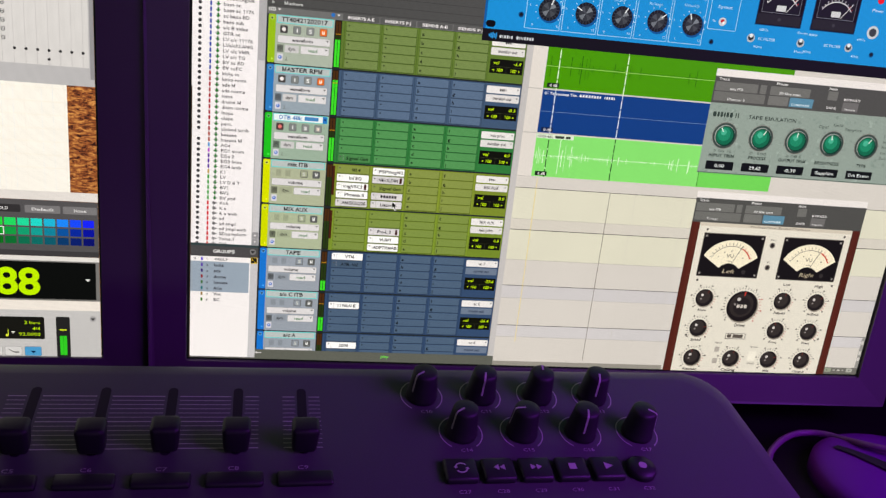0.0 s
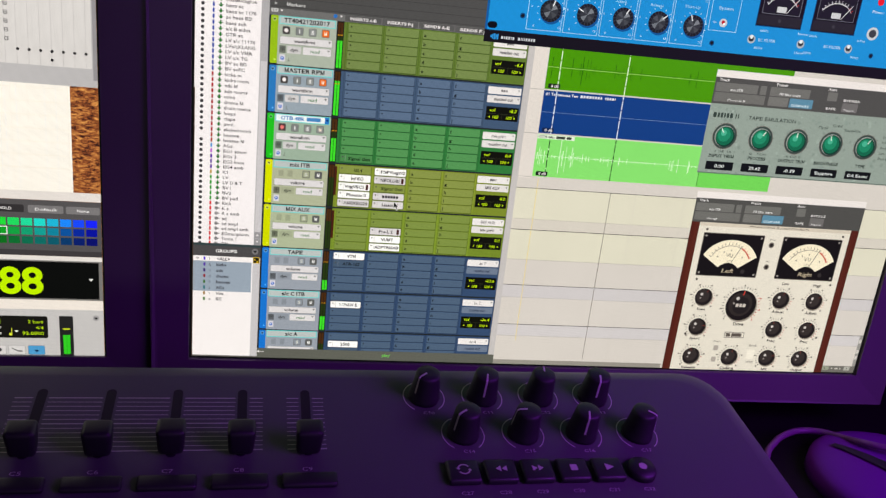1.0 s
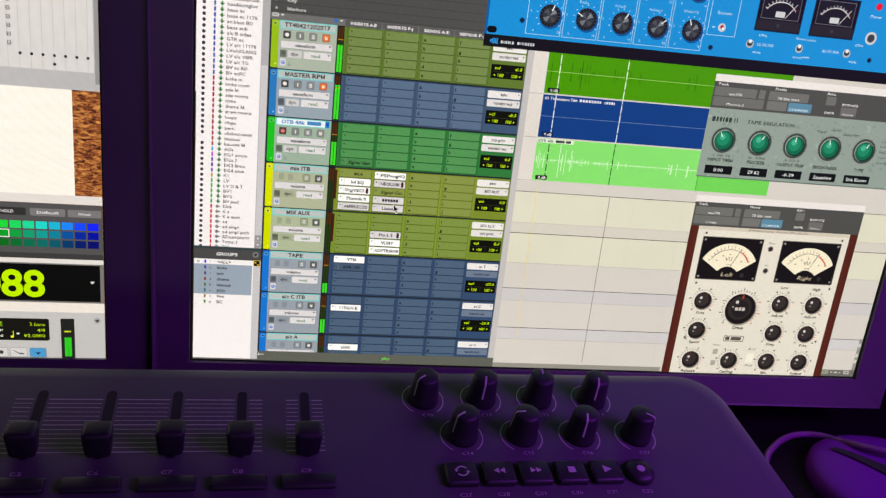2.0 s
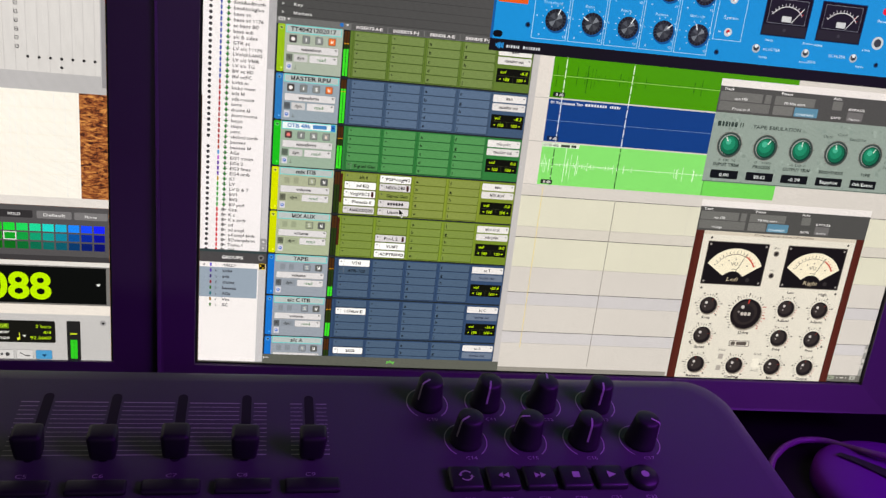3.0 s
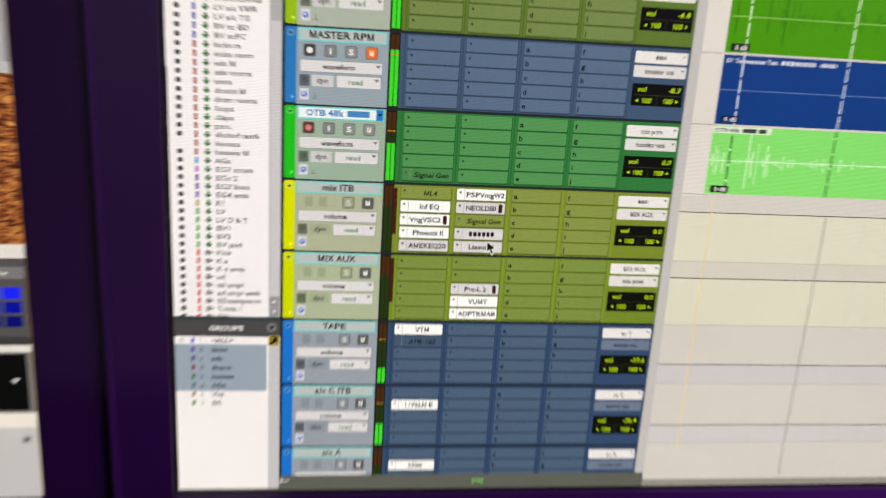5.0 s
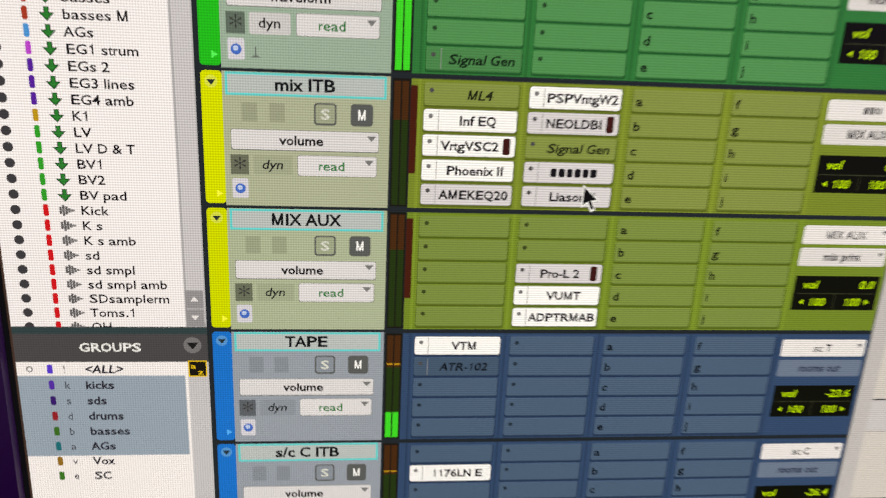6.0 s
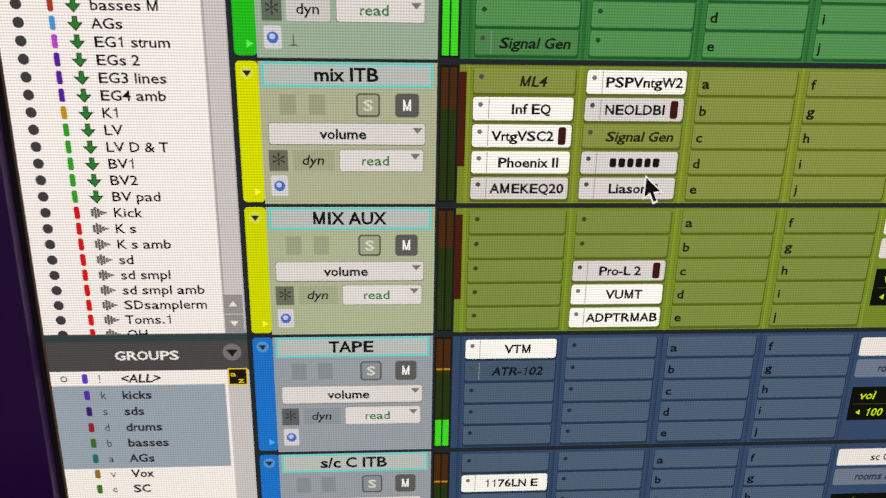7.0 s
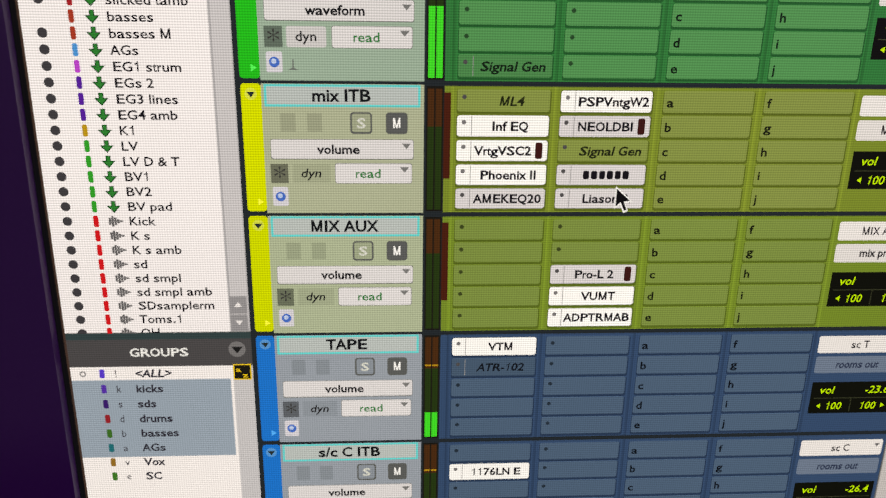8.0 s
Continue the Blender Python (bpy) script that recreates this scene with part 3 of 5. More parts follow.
    if kind == "audio":
        d.rrect(5.3, t - 21.7, 13.6, t - 17.4, 0.5, (206, 204, 206))
    else:
        d.rect(5.5, t - 21.6, 13.7, t - 17.4, tuple(int(c * 0.94) for c in head), False)
    d.text("dyn", 7.1, t - 20.4, 2.08, (34, 34, 34), None, italic=kind == "aux", bold=0.15)
    d.rrect(14.7, t - 21.8, 31.7, t - 17.2, 0.5, (120, 122, 120))
    d.rrect(14.8, t - 21.7, 31.6, t - 17.3, 0.5, (224, 221, 224), sample=True)
    d.text("read", 22.0, t - 20.5, 2.08, (52, 122, 64), None, "c", bold=0.18)
    d.poly([(29.0, t - 18.1), (31.0, t - 18.1), (30.0, t - 19.3)], (120, 120, 120))
    d.rrect(0.9, t - 26.9, 4.3, t - 22.6, 0.4, (214, 212, 222))
    d.disc(2.6, t - 24.8, 1.1, (70, 110, 200), 18)
    d.disc(2.5, t - 24.6, 0.55, (190, 206, 240), 12)
    if kind == "audio":
        d.poly([(5.4, t - 26.4), (7.6, t - 26.4), (6.5, t - 25.8)], (110, 116, 112))
        d.rect(6.35, t - 26.0, 6.65, t - 24.2, (110, 116, 112), False)
    # level meter
    d.rect(34.7, t - 28.2, 38.4, t - 0.3, (28, 26, 20), False)
    top = {0: 11.5, 1: 6.5, 2: 13.0, 5: 21.0, 6: 18.0}.get(k, 99)
    for u in (35.0, 36.7):
        d.rect(u, t - 9.0, u + 1.4, t - 0.8, (74, 44, 20), False)
        d.rect(u, t - 27.8, u + 1.4, t - 9.0, (38, 56, 20), False)
        if top < 90:
            d.rect(u, t - 27.8, u + 1.4, t - top, (56, 222, 46), False)
        if k in (0, 1, 2, 5, 6):
            d.rect(u, t - 8.4, u + 1.4, t - 8.0, (196, 150, 30), False)
    d.done()

    CLIP9 = (S_U0, -71.9, S_U1, S_V1)
    rack = r = Draw("insert_rack", right_screen, 4, CLIP9)
    r.rect(38.6, t - 28.4, 154.2, t - 0.2, panel)
    if k in (3, 4):
        q = Draw("reduction_meter", right_screen, 4.8, CLIP9)
        q.rect(38.5, t - 20.6, 40.0, t - 1.6, (74, 32, 18), False)
        q.done()
    for u in (40.4, 62.8, 85.5, 108.2, 130.7):
        r = Draw("column_divider", right_screen, 4.5, CLIP9)
        r.rect(u - 0.35, t - 28.4, u + 0.25, t - 0.2, tuple(int(c * 1.1) for c in panel) if k in (3, 4) else tuple(int(c * 0.88) for c in panel), False)
        r.done()
    for c, (u0, u1) in enumerate(COLS):
        for s in range(5):
            v1 = t - 1.0 - STEP * s
            v0 = v1 - 4.65
            if v1 < -71.9:
                continue
            r = Draw("insert_slot" if c < 2 else "send_slot", right_screen, 5, CLIP9)
            r.rrect(u0 - 0.15, v0 - 0.6, u1 + 0.3, v1, 0.5, tuple(int(x * 0.76) for x in panel))
            r.rrect(u0, v0, u1, v1 + 0.12, 0.5, tuple(min(255, int(x * 1.1)) for x in slot))
            r.rrect(u0, v0, u1, v1, 0.5, slot, sample=True)
            got = FILLED.get((k, c, s))
            if got is None:
                if c < 2:
                    r.disc(u0 + 1.6, v1 - 1.6, 0.5, tuple(int(x * 0.5) for x in slot), 10)
                else:
                    r.text("abcde"[s] if c == 2 else "fghij"[s], u0 + 0.7, v0 + 1.2, 2.08, tuple(int(x * 0.22) for x in slot), bold=0.4)
            else:
                word, state = got
                on = state.startswith("on")
                if state != "off":
                    r.rrect(u0 - 0.1, v0 - 0.1, u1 + 0.1, v1 + 0.1, 0.7, tuple(int(x * 0.6) for x in panel))
                    r.rrect(u0, v0, u1, v1, 0.6, (255, 254, 254) if on else (218, 214, 218), sample=True)
                else:
                    r.rrect(u0, v0, u1, v1, 0.6, tuple(int(x * (1.02 if k == 3 else 0.92)) for x in slot))
                r.disc(u0 + 1.5, v1 - 1.5, 0.5, (120, 118, 120) if on else (80, 78, 80), 10)
                if state != "off" or k != 3:
                    r.rect(u0 + 3.1, v0 + 0.2, u0 + 3.25, v1 - 0.2, (150, 148, 150), False)
                ink = (24, 22, 26) if state != "off" else tuple(int(x * 0.26) for x in slot)
                if isinstance(word, tuple):
                    r.bars(u0 + 6.0, v0 + 1.35, 1.9, word, ink, 0.45)
                else:
                    cu = (u0 + u1) / 2 + (1.6 if not state.endswith("m") else 0.2)
                    r.text(word, cu, v0 + 1.3, 2.08, ink, None, "c", italic=state == "off", bold=0.34)
                if state.endswith("m"):
                    r.rrect(u1 - 2.7, v0 + 0.5, u1 - 1.1, v1 - 0.5, 0.4, (62, 26, 22), 2)
            r.done()
    # outputs and volume
    rack.done()
    OUT = spans(133.6, 131.7, 158.9, 153.4, 0, 0, 1, 1)
    r = Draw("output_field", right_screen, 5, CLIP9, OUT)
    o0, o1 = 133.6, 158.9
    dimout = k >= 5
    r.rrect(o0, t - 6.2, o1, t - 1.6, 0.6, (236, 232, 232), sample=True)
    r.rrect(o0, t - 11.7, o1, t - 7.1, 0.6, (110, 124, 146) if dimout else (226, 222, 222), sample=True)
    if out[0] == "Burl":
        r.bars(143.6, t - 4.7, 1.6, (1.2, 1.1, 0.7, 0.5), (70, 68, 70), 0.45)
    else:
        r.text(out[0], 146.0, t - 4.9, 2.08, (34, 32, 34), None, "c", bold=0.2)
    r.text(out[1], 146.0, t - 10.3, 2.08, (44, 54, 78) if dimout else (52, 50, 52), None, "c", italic=dimout, bold=0.3)
    for v in (2.8, 8.3):
        if not (dimout and v > 5):
            r.poly([(156.4, t - v), (158.0, t - v), (157.2, t - v - 1.0)], (110, 108, 110))
    r.done()
    r = Draw("volume_readout", right_screen, 5, CLIP9, OUT)
    r.rect(133.8, t - 23.0, 158.8, t - 14.2, (16, 18, 8), False)
    r.rect(135, t - 18.8, 158, t - 18.65, (70, 74, 50), False)
    r.rect(146.2, t - 22.6, 146.35, t - 18.8, (70, 74, 50), False)
    r.text("vol", 136.2, t - 17.4, 2.1, LIME, 4.4, italic=True, bold=0.15)
    r.text(out[2], 157.2, t - 17.4, 2.1, LIME, len(out[2]) * 1.45, "r", italic=True, bold=0.15)
    r.text("100", 138.6, t - 21.9, 2.1, LIME, 5.0, italic=True, bold=0.15)
    r.text("100", 149.0, t - 21.9, 2.1, LIME, 5.0, italic=True, bold=0.15)
    r.poly([(137.2, t - 20.2), (137.2, t - 21.6), (136.0, t - 20.9)], LIME)
    r.poly([(155.6, t - 20.2), (155.6, t - 21.6), (156.8, t - 20.9)], LIME)
    r.done()


for k in range(8):
    track_strip(k)

d = Draw("status_bar", right_screen, 6, CLIP)
d.rect(-5.9, S_V0, 158.6, -71.9, (96, 98, 90))
d.rect(S_U0, S_V0, -5.9, -77.9, (104, 102, 98))
d.rect(S_U0, S_V0, S_U0 + 0.5, 100.0, (72, 54, 46))
d.text("play", 81.8, -75.8, 2.2, (110, 220, 80), 5.6, "c", bold=0.2)
d.rect(-4.6, -74.5, -1.4, -74.1, WHITE, False)
d.poly([(-4.6, -73.3), (-4.6, -75.3), (-5.6, -74.3)], WHITE)
d.rect(154.2, -71.9, 158.6, 146.4, (196, 192, 192))
d.rect(154.2, -71.9, 154.5, 146.4, (130, 128, 128), False)
d.done()

# the timeline with its three clips
d = Draw("timeline", right_screen, 6, CLIP)
d.rect(158.6, S_V0, S_U1, S_V1, (214, 208, 202))
for v0, v1, c in ((29.6, 51.1, (222, 219, 200)), (22.0, 29.6, (214, 208, 198)), (0.6, 22.0, (222, 219, 200)), (-27.4, -18.1, (206, 202, 204)), (-56.6, -47.8, (208, 204, 206))):
    q = Draw("timeline_lane", right_screen, 6.2, CLIP)
    q.rect(158.6, v0, S_U1, v1, c, True)
    q.done()
d.done()


def mark(name, level, u0, v0, u1, v1, color, sample=False):
    """One flat strip on the timeline."""
    q = Draw(name, right_screen, level, CLIP)
    q.rect(u0, v0, u1, v1, color, sample)
    q.done()


for v, w, c in [(v, 0.2, (34, 31, 31)) for v in (51.1, 22.0, -18.1, -47.8)] + [(v, 0.11, (168, 162, 156)) for v in (29.6, 0.6, -27.4, -56.6)]:
    mark("grid_line", 6.4, 158.6, v - w, S_U1, v + w, c)
mark("bar_line", 6.5, 224.5, -73, 224.9, 51.1, (120, 112, 104))
for u in (243.0, 279.0):
    mark("bar_line", 6.5, u, -73, u + 0.2, 51, (200, 194, 186))
mark("bar_line", 6.5, 172.6, -60, 173.0, 58, (236, 214, 130))
mark("lane_edge", 6.5, 158.6, 58, 168.2, 146.4, (226, 219, 213), True)
for v in (116.4, 88.0, 58.9):
    mark("lane_rule", 6.6, 158.6, v - 0.15, 168.2, v + 0.15, (150, 146, 142))
mark("scroll_bar", 6.6, 158.6, S_V0, S_U1, -73.0, (214, 208, 202), True)
mark("scroll_track", 6.7, 158.6, S_V0, 286.0, -75.4, (150, 146, 138))
q = Draw("scroll_strip", right_screen, 6.8, CLIP, spans(447.5, 417.4, 483.5, 445.5, -89.4, -78.8, -83.0, -73.4))
q.rect(447.5, -89.4, 483.5, -83.0, (112, 110, 104))
q.rrect(448.6, -87.4, 455.6, -83.6, 0.5, (150, 156, 138))
q.poly([(450.0, -85.5), (451.6, -84.6), (451.6, -86.4)], (60, 60, 56))
for u, w in ((458.0, 1.4), (462.0, 3.4), (467.4, 1.2)):
    q.rrect(u, -86.2, u + w, -85.0, 0.3, (206, 202, 196), 2)
q.rrect(472.0, -87.3, 478.4, -83.6, 0.5, (176, 176, 168))
q.poly([(476.2, -85.5), (474.6, -84.6), (474.6, -86.4)], (40, 40, 38))
q.rect(480.0, -83.0, 483.5, -52.0, (150, 148, 144))
for v in (-60.0, -70.0, -76.0):
    q.rrect(480.4, v, 483.0, v + 3.6, 0.4, (206, 202, 198), 2)
q.done("grey scroll strip with small buttons")


def clip(v0, v1, u1, color, wave, seed, bright, line):
    d = Draw("audio_clip", right_screen, 7, CLIP)
    rnd = random.Random(seed)
    d.rect(168.2, v0, u1, v1, color)
    mid = (v0 + v1) / 2
    d.rect(168.2, mid - 0.12, u1, mid + 0.12, wave, False)
    u = 169.4
    while u < u1 - 1:
        near = math.exp(-((u - 184) / 16) ** 2) + 0.35 * math.exp(-((u - 300) / 20) ** 2)
        near += 0.5 * math.exp(-((u - 217) / 4) ** 2) + 0.7 * math.exp(-((u - 228) / 5) ** 2) + 0.4 * math.exp(-((u - 270) / 14) ** 2)
        h = (v1 - v0) * (0.03 + 0.42 * near) * rnd.random() ** 2
        if rnd.random() < bright:
            d.rect(u, mid - h, u + rnd.uniform(0.12, 0.5), mid + h * rnd.uniform(0.6, 1.1), wave, False)
        u += rnd.uniform(0.4, 1.5)
    for u in (176.8, 222.2):
        v = v0
        while v < v1:
            d.rect(u - 0.35, v, u + 0.3, min(v + 5.4, v1), line, False)
            v += 6.4
    d.rrect(170.4, v0 + 0.7, 178.4, v0 + 3.6, 0.5, (30, 40, 30) if color[2] < 120 else (20, 40, 80))
    d.text("0 dB", 172.2, v0 + 1.2, 1.8, WHITE, 5.2, bold=0.15)
    return d


d = clip(117.0, 145.8, 338.8, (72, 150, 4), (36, 100, 6), 3, 0.55, (232, 250, 206))
d.rect(168.2, 130.9, 338.8, 131.3, (150, 210, 90), False)
d.bars(169.8, 143.0, 1.5, (8.4, 3.0, 3.4, 1.8, 7.6, 4.8, 7.0), (16, 40, 8), 1.0)
d.done("green audio clip")
d = clip(88.4, 116.1, 338.8, (18, 62, 132), (110, 140, 190), 4, 0.0, (214, 228, 244))
d.text("01 Tennessee Ten", 169.6, 113.0, 1.9, (226, 230, 238), bold=0.25)
d.bars(193.0, 113.0, 1.7, (1.5, 1.3, 1.5, 1.4, 1.2, 1.3, 1.2, 1.0), (226, 230, 238), 0.6)
d.bars(210.0, 113.0, 1.7, (0.6, 1.1, 1.1, 1.2, 0.6), (226, 230, 238), 0.6)
d.done("blue audio clip")
d = clip(59.3, 87.5, 338.8, (134, 226, 114), (226, 252, 218), 5, 0.8, (24, 66, 28))
d.rect(285.0, 59.3, 338.8, 87.5, (112, 212, 90))
d.rect(284.8, 59.3, 285.2, 87.5, (60, 130, 50), False)
d.rect(168.4, 84.8, 193.4, 87.4, (226, 236, 220), False)
d.text("OTB 48k", 169.0, 85.2, 1.7, (60, 70, 60), 10.5, bold=0.2)
d.bars(180.8, 85.2, 1.7, (6.2, 3.4), (60, 70, 60), 0.9)
d.done("light green audio clip")


def header(d, u0, u1, top, h, rows):
    """Title strip and grey tool strip of a processor window."""
    d.rect(u0, top - 5.0, u1, top, (236, 230, 228))
    d.rect(u0, top - h, u1, top - 5.0, (80, 80, 78))
    v = top - 7.6
    for u, s, w in ((3.0, "Track", 8.0), (48.0, "Preset", 9.0), (90.0, "Auto", 7.0)):
        if u0 + u < u1 - 8:
            d.text(s, u0 + u, v, 1.9, (238, 236, 236), w, bold=0.2)
    f0 = top - h + 1.6
    half = (v - 1.0 - f0) / 2
    for u, w, word in ((1.2, 33.0, "mix ITB"), (36.0, 5.0, ""), (44.0, 32.0, "70 Mix start"), (90.5, 8.0, "")):
        if u0 + u + w < u1:
            d.rrect(u0 + u, f0 + half + 0.4, u0 + u + w, f0 + 2 * half, 0.6, (112, 112, 109))
            if word:
                d.text(word, u0 + u + w / 2, f0 + half + 1.2, 1.8, (226, 226, 226), len(word) * 1.45, "c", bold=0.15)
    for u, w, c in ((1.2, 40.0, (110, 110, 107)), (44.0, 16.0, (116, 116, 113)), (61.0, 19.0, (92, 140, 166))):
        if u0 + u + w < u1:
            d.rrect(u0 + u, f0, u0 + u + w, f0 + half - 0.2, 0.6, c)
    d.text(rows, u0 + 12, f0 + 0.7, 1.8, (222, 222, 222), len(rows) * 1.4)
    d.text("COMPARE", u0 + 62.5, f0 + 0.8, 1.6, (214, 232, 240), 15, bold=0.15)
    for u, vv, s, w in ((91, f0 + 0.8, "SAFE", 8.4), (104, f0 + half + 0.8, "BYPASS", 13.5)):
        if u0 + u + w < u1:
            d.text(s, u0 + u, vv, 1.7, (232, 230, 230), w, bold=0.15)
    if u0 + 118 < u1:
        d.rrect(u0 + 104, f0, u0 + 117, f0 + half - 0.2, 0.6, (112, 110, 110))
        d.text("Native", u0 + 106, f0 + 0.7, 1.6, (226, 226, 226), 9)


# tape emulation processor
d = Draw("tape_processor_window", right_screen, 10, CLIP, spans(290.6, 283.5, 422.0, 404.2, 142.4, 139.4, 69.0, 69.8))
U0, U1 = 290.6, 483.5
header(d, U0, U1, 142.4, 23.4, "Phoenix II")
FACE = (146, 160, 152)
d.rect(U0, 69.0, U1, 119.0, FACE)
rnd = random.Random(8)
for k in range(260):
    u, v = rnd.uniform(U0 + 1, U1 - 2), rnd.uniform(70, 118)
    s = rnd.uniform(0.4, 1.5)
    c = rnd.choice(((132, 147, 139), (158, 172, 164), (139, 155, 147)))
    d.disc(u, v, s, c, 7)
d.bars(294.0, 109.4, 3.6, (2.6, 1.7, 1.9, 1.2, 1.9, 2.2), (52, 66, 60), 0.8)
d.bars(311.6, 109.4, 3.6, (0.8, 0.8), (52, 66, 60), 1.1)
d.text("TAPE EMULATION", 322.0, 109.6, 2.7, (36, 48, 44), 38.5, bold=0.2)
for i, (u, lab, val) in enumerate(((307.0, "INPUT TRIM", "0.00"), (335.6, "PROCESS", "29.62"), (364.2, "OUTPUT TRIM", "-0.39"), (393.0, "BRIGHTNESS", "Sapphire"), (422.0, "TYPE", "Drk Essnc"))):
    q, d = d, Draw("dial", right_screen, 14, CLIP, centred(u, 97.0, 297.9 + 26.6 * i, 95.9, 0.84))
    d.disc(u, 97.0, 11.0, (150, 160, 154), 36)
    d.ring(u, 97.0, 8.6, 10.2, (58, 72, 68))
    d.ring(u, 97.0, 10.2, 10.7, (120, 116, 110))
    d.disc(u + 0.5, 96.6, 8.2, (20, 58, 46), 32)
    d.disc(u, 97.0, 7.4, (18, 104, 76), 32)
    d.disc(u - 0.5, 98.0, 5.4, (28, 136, 102), 28)
    d.disc(u - 1.2, 99.6, 2.4, (70, 178, 146), 20)
    a = math.radians((120, 60, 90, 100, 60)[i])
    d.line(u + 3.2 * math.cos(a), 97 + 3.2 * math.sin(a), u + 7 * math.cos(a), 97 + 7 * math.sin(a), 0.9, (210, 234, 222))
    for t in range(11):
        a = math.radians(-50 + 28 * t)
        d.line(u + 10.6 * math.cos(a), 97 + 10.6 * math.sin(a), u + 11.6 * math.cos(a), 97 + 11.6 * math.sin(a), 0.25, (60, 76, 70))
    d.done("emerald dial")
    d = q
    d.text(lab, u, 81.0, 2.4, (34, 46, 42), len(lab) * 2.05, "c", bold=0.25)
    d.text("0  DB  10" if i == 0 else "-6 DB 6" if i == 2 else "0  100" if i == 1 else "", u, 84.6, 1.8, (44, 58, 52), 14, "c") if i < 3 else None
    d.rrect(u - 11, 71.8, u + 11, 78.0, 0.6, (18, 22, 22))
    d.text(val, u, 73.6, 2.4, (232, 238, 236), len(val) * 1.95, "c", bold=0.15)
for u, v, s, w in ((379.5, 107.4, "Opal", 8.0), (391.0, 109.4, "Gold", 8.0), (401.0, 106.8, "Sapphire", 14.5)):
    d.text(s, u, v, 2.2, (52, 66, 60), w)
for v, s in ((104, "Luminescent"), (100, "Iridescent"), (96, "Radiant"), (92, "Luster"), (88, "Dark Essence")):
    d.text(s, 435.0, v, 2.0, (52, 66, 60), len(s) * 1.45)
d.ring(456, 104, 2.2, 2.7, (52, 66, 60), 0, 360, 3)
d.rect(U0, 69.0, U1, 69.8, (92, 110, 102), False)
d.done("grey-green tape processor with emerald knobs")


def scale(d, u, v, r, color, n=11, red=0, a0=225, a1=-45, w=0.42, length=1.8):
    for t in range(n):
        a = math.radians(a0 + (a1 - a0) * t / (n - 1))
        d.line(u + r * math.cos(a), v + r * math.sin(a), u + (r + length) * math.cos(a), v + (r + length) * math.sin(a), w, (190, 50, 40) if t >= n - red else color)


# saturator with two level meters
SAT = spans(301.9, 293.2, 439.2, 411.0, 25.6, 27.3, -89.4, -79.2)
d = Draw("saturator_window", right_screen, 15, CLIP, SAT)
U0, U1 = 294.6, 446.5
header(d, U0, U1, 57.6, 23.6, "Vintage")
d.rect(U0, -89.4, U1, 34.0, (52, 48, 46))
q = d
rnd = random.Random(11)
for u0 in (294.6, 439.2):
    d = Draw("wooden_side", right_screen, 16, CLIP, SAT)
    d.rect(u0, -89.4, u0 + 7.3, 34.0, (84, 40, 30))
    for k in range(12):
        u = u0 + rnd.uniform(0.4, 6.6)
        g = Draw("grain_streak", right_screen, 16.2 + 0.05 * k, CLIP, SAT)
        g.rect(u, -89.4, u + rnd.uniform(0.2, 0.6), 34.0, rnd.choice(((74, 28, 21), (96, 42, 31), (84, 33, 24))), False)
        g.done()
    d.done("reddish wooden side panel")
d = q
d.rect(301.9, -89.4, 439.2, 34.0, (228, 222, 209))
d.rect(301.9, 31.2, 439.2, 34.0, (212, 202, 186), False)
d.text("Professional Sound Products", 346, 31.7, 1.9, (84, 76, 68), 54, italic=True)
for u in (309.5, 370.5, 433.0):
    for v in (28.6, -12, -58):
        if u != 370.5:
            d.disc(u, v, 1.0, (70, 64, 60), 12)
for u0, s in ((309.6, "Left"), (377.8, "Right")):
    u1 = u0 + 51.4
    U = 298.2 if s == "Left" else 359.6
    q, d = d, Draw("level_meter", right_screen, 17, CLIP, spans(u0, U, u1, U + 46.1, -7.8, -4.1, 25.6, 27.3))
    d.rrect(u0 - 0.5, -8.3, u1 + 0.5, 26.1, 0.8, (120, 112, 104))
    d.rect(u0, -7.8, u1, 25.6, (24, 22, 22), True)
    c = (u0 + u1) / 2
    pts = [(c + 25.2 * math.cos(math.radians(a)), -0.7 + 21.9 * math.sin(math.radians(a))) for a in range(24, 157, 4)]
    pts += [(c - 8.6, -1.0), (c - 6.4, 0.8), (c - 3.4, 2.4), (c, 3.0), (c + 3.4, 2.4), (c + 6.4, 0.8), (c + 8.6, -1.0)]
    d.poly(pts, (244, 234, 208), True)
    d.ring(c, -0.7, 17.4, 17.8, (84, 70, 60), 62, 150)
    d.ring(c, -0.7, 17.4, 18.4, (206, 84, 62), 26, 62)
    scale(d, c, -0.7, 18.0, (60, 52, 46), 15, 4, 154, 26, 0.4, 1.9)
    for t in range(5):
        e = math.radians(142 - 26 * t)
        d.disc(c + 13.4 * math.cos(e), -0.7 + 13.4 * math.sin(e), 0.55, (96, 80, 70), 8)
    d.text("VU", c - 0.6, 7.4, 3.2, (60, 50, 46), 6.2, "c")
    d.text("ave", c, 4.0, 1.4, (110, 96, 84), 3.8, "c")
    a = math.radians(64)
    d.line(c + 4 * math.cos(a), -0.7 + 4 * math.sin(a), c + 19.6 * math.cos(a), -0.7 + 19.6 * math.sin(a), 0.42, (60, 48, 42))
    d.disc(c + 13.5, -3.6, 1.8, (52, 48, 48), 16)
    d.text(s, c, -5.0, 3.2, (206, 190, 160), 10.5 if s == "Left" else 13, "c", italic=True)
    for u in (u0 + 2.0, u1 - 2.0):
        for v in (-5.8, 23.6):
            d.disc(u, v, 0.9, (150, 144, 140), 10)
    d.done("cream level meter in a black frame")
    d = q
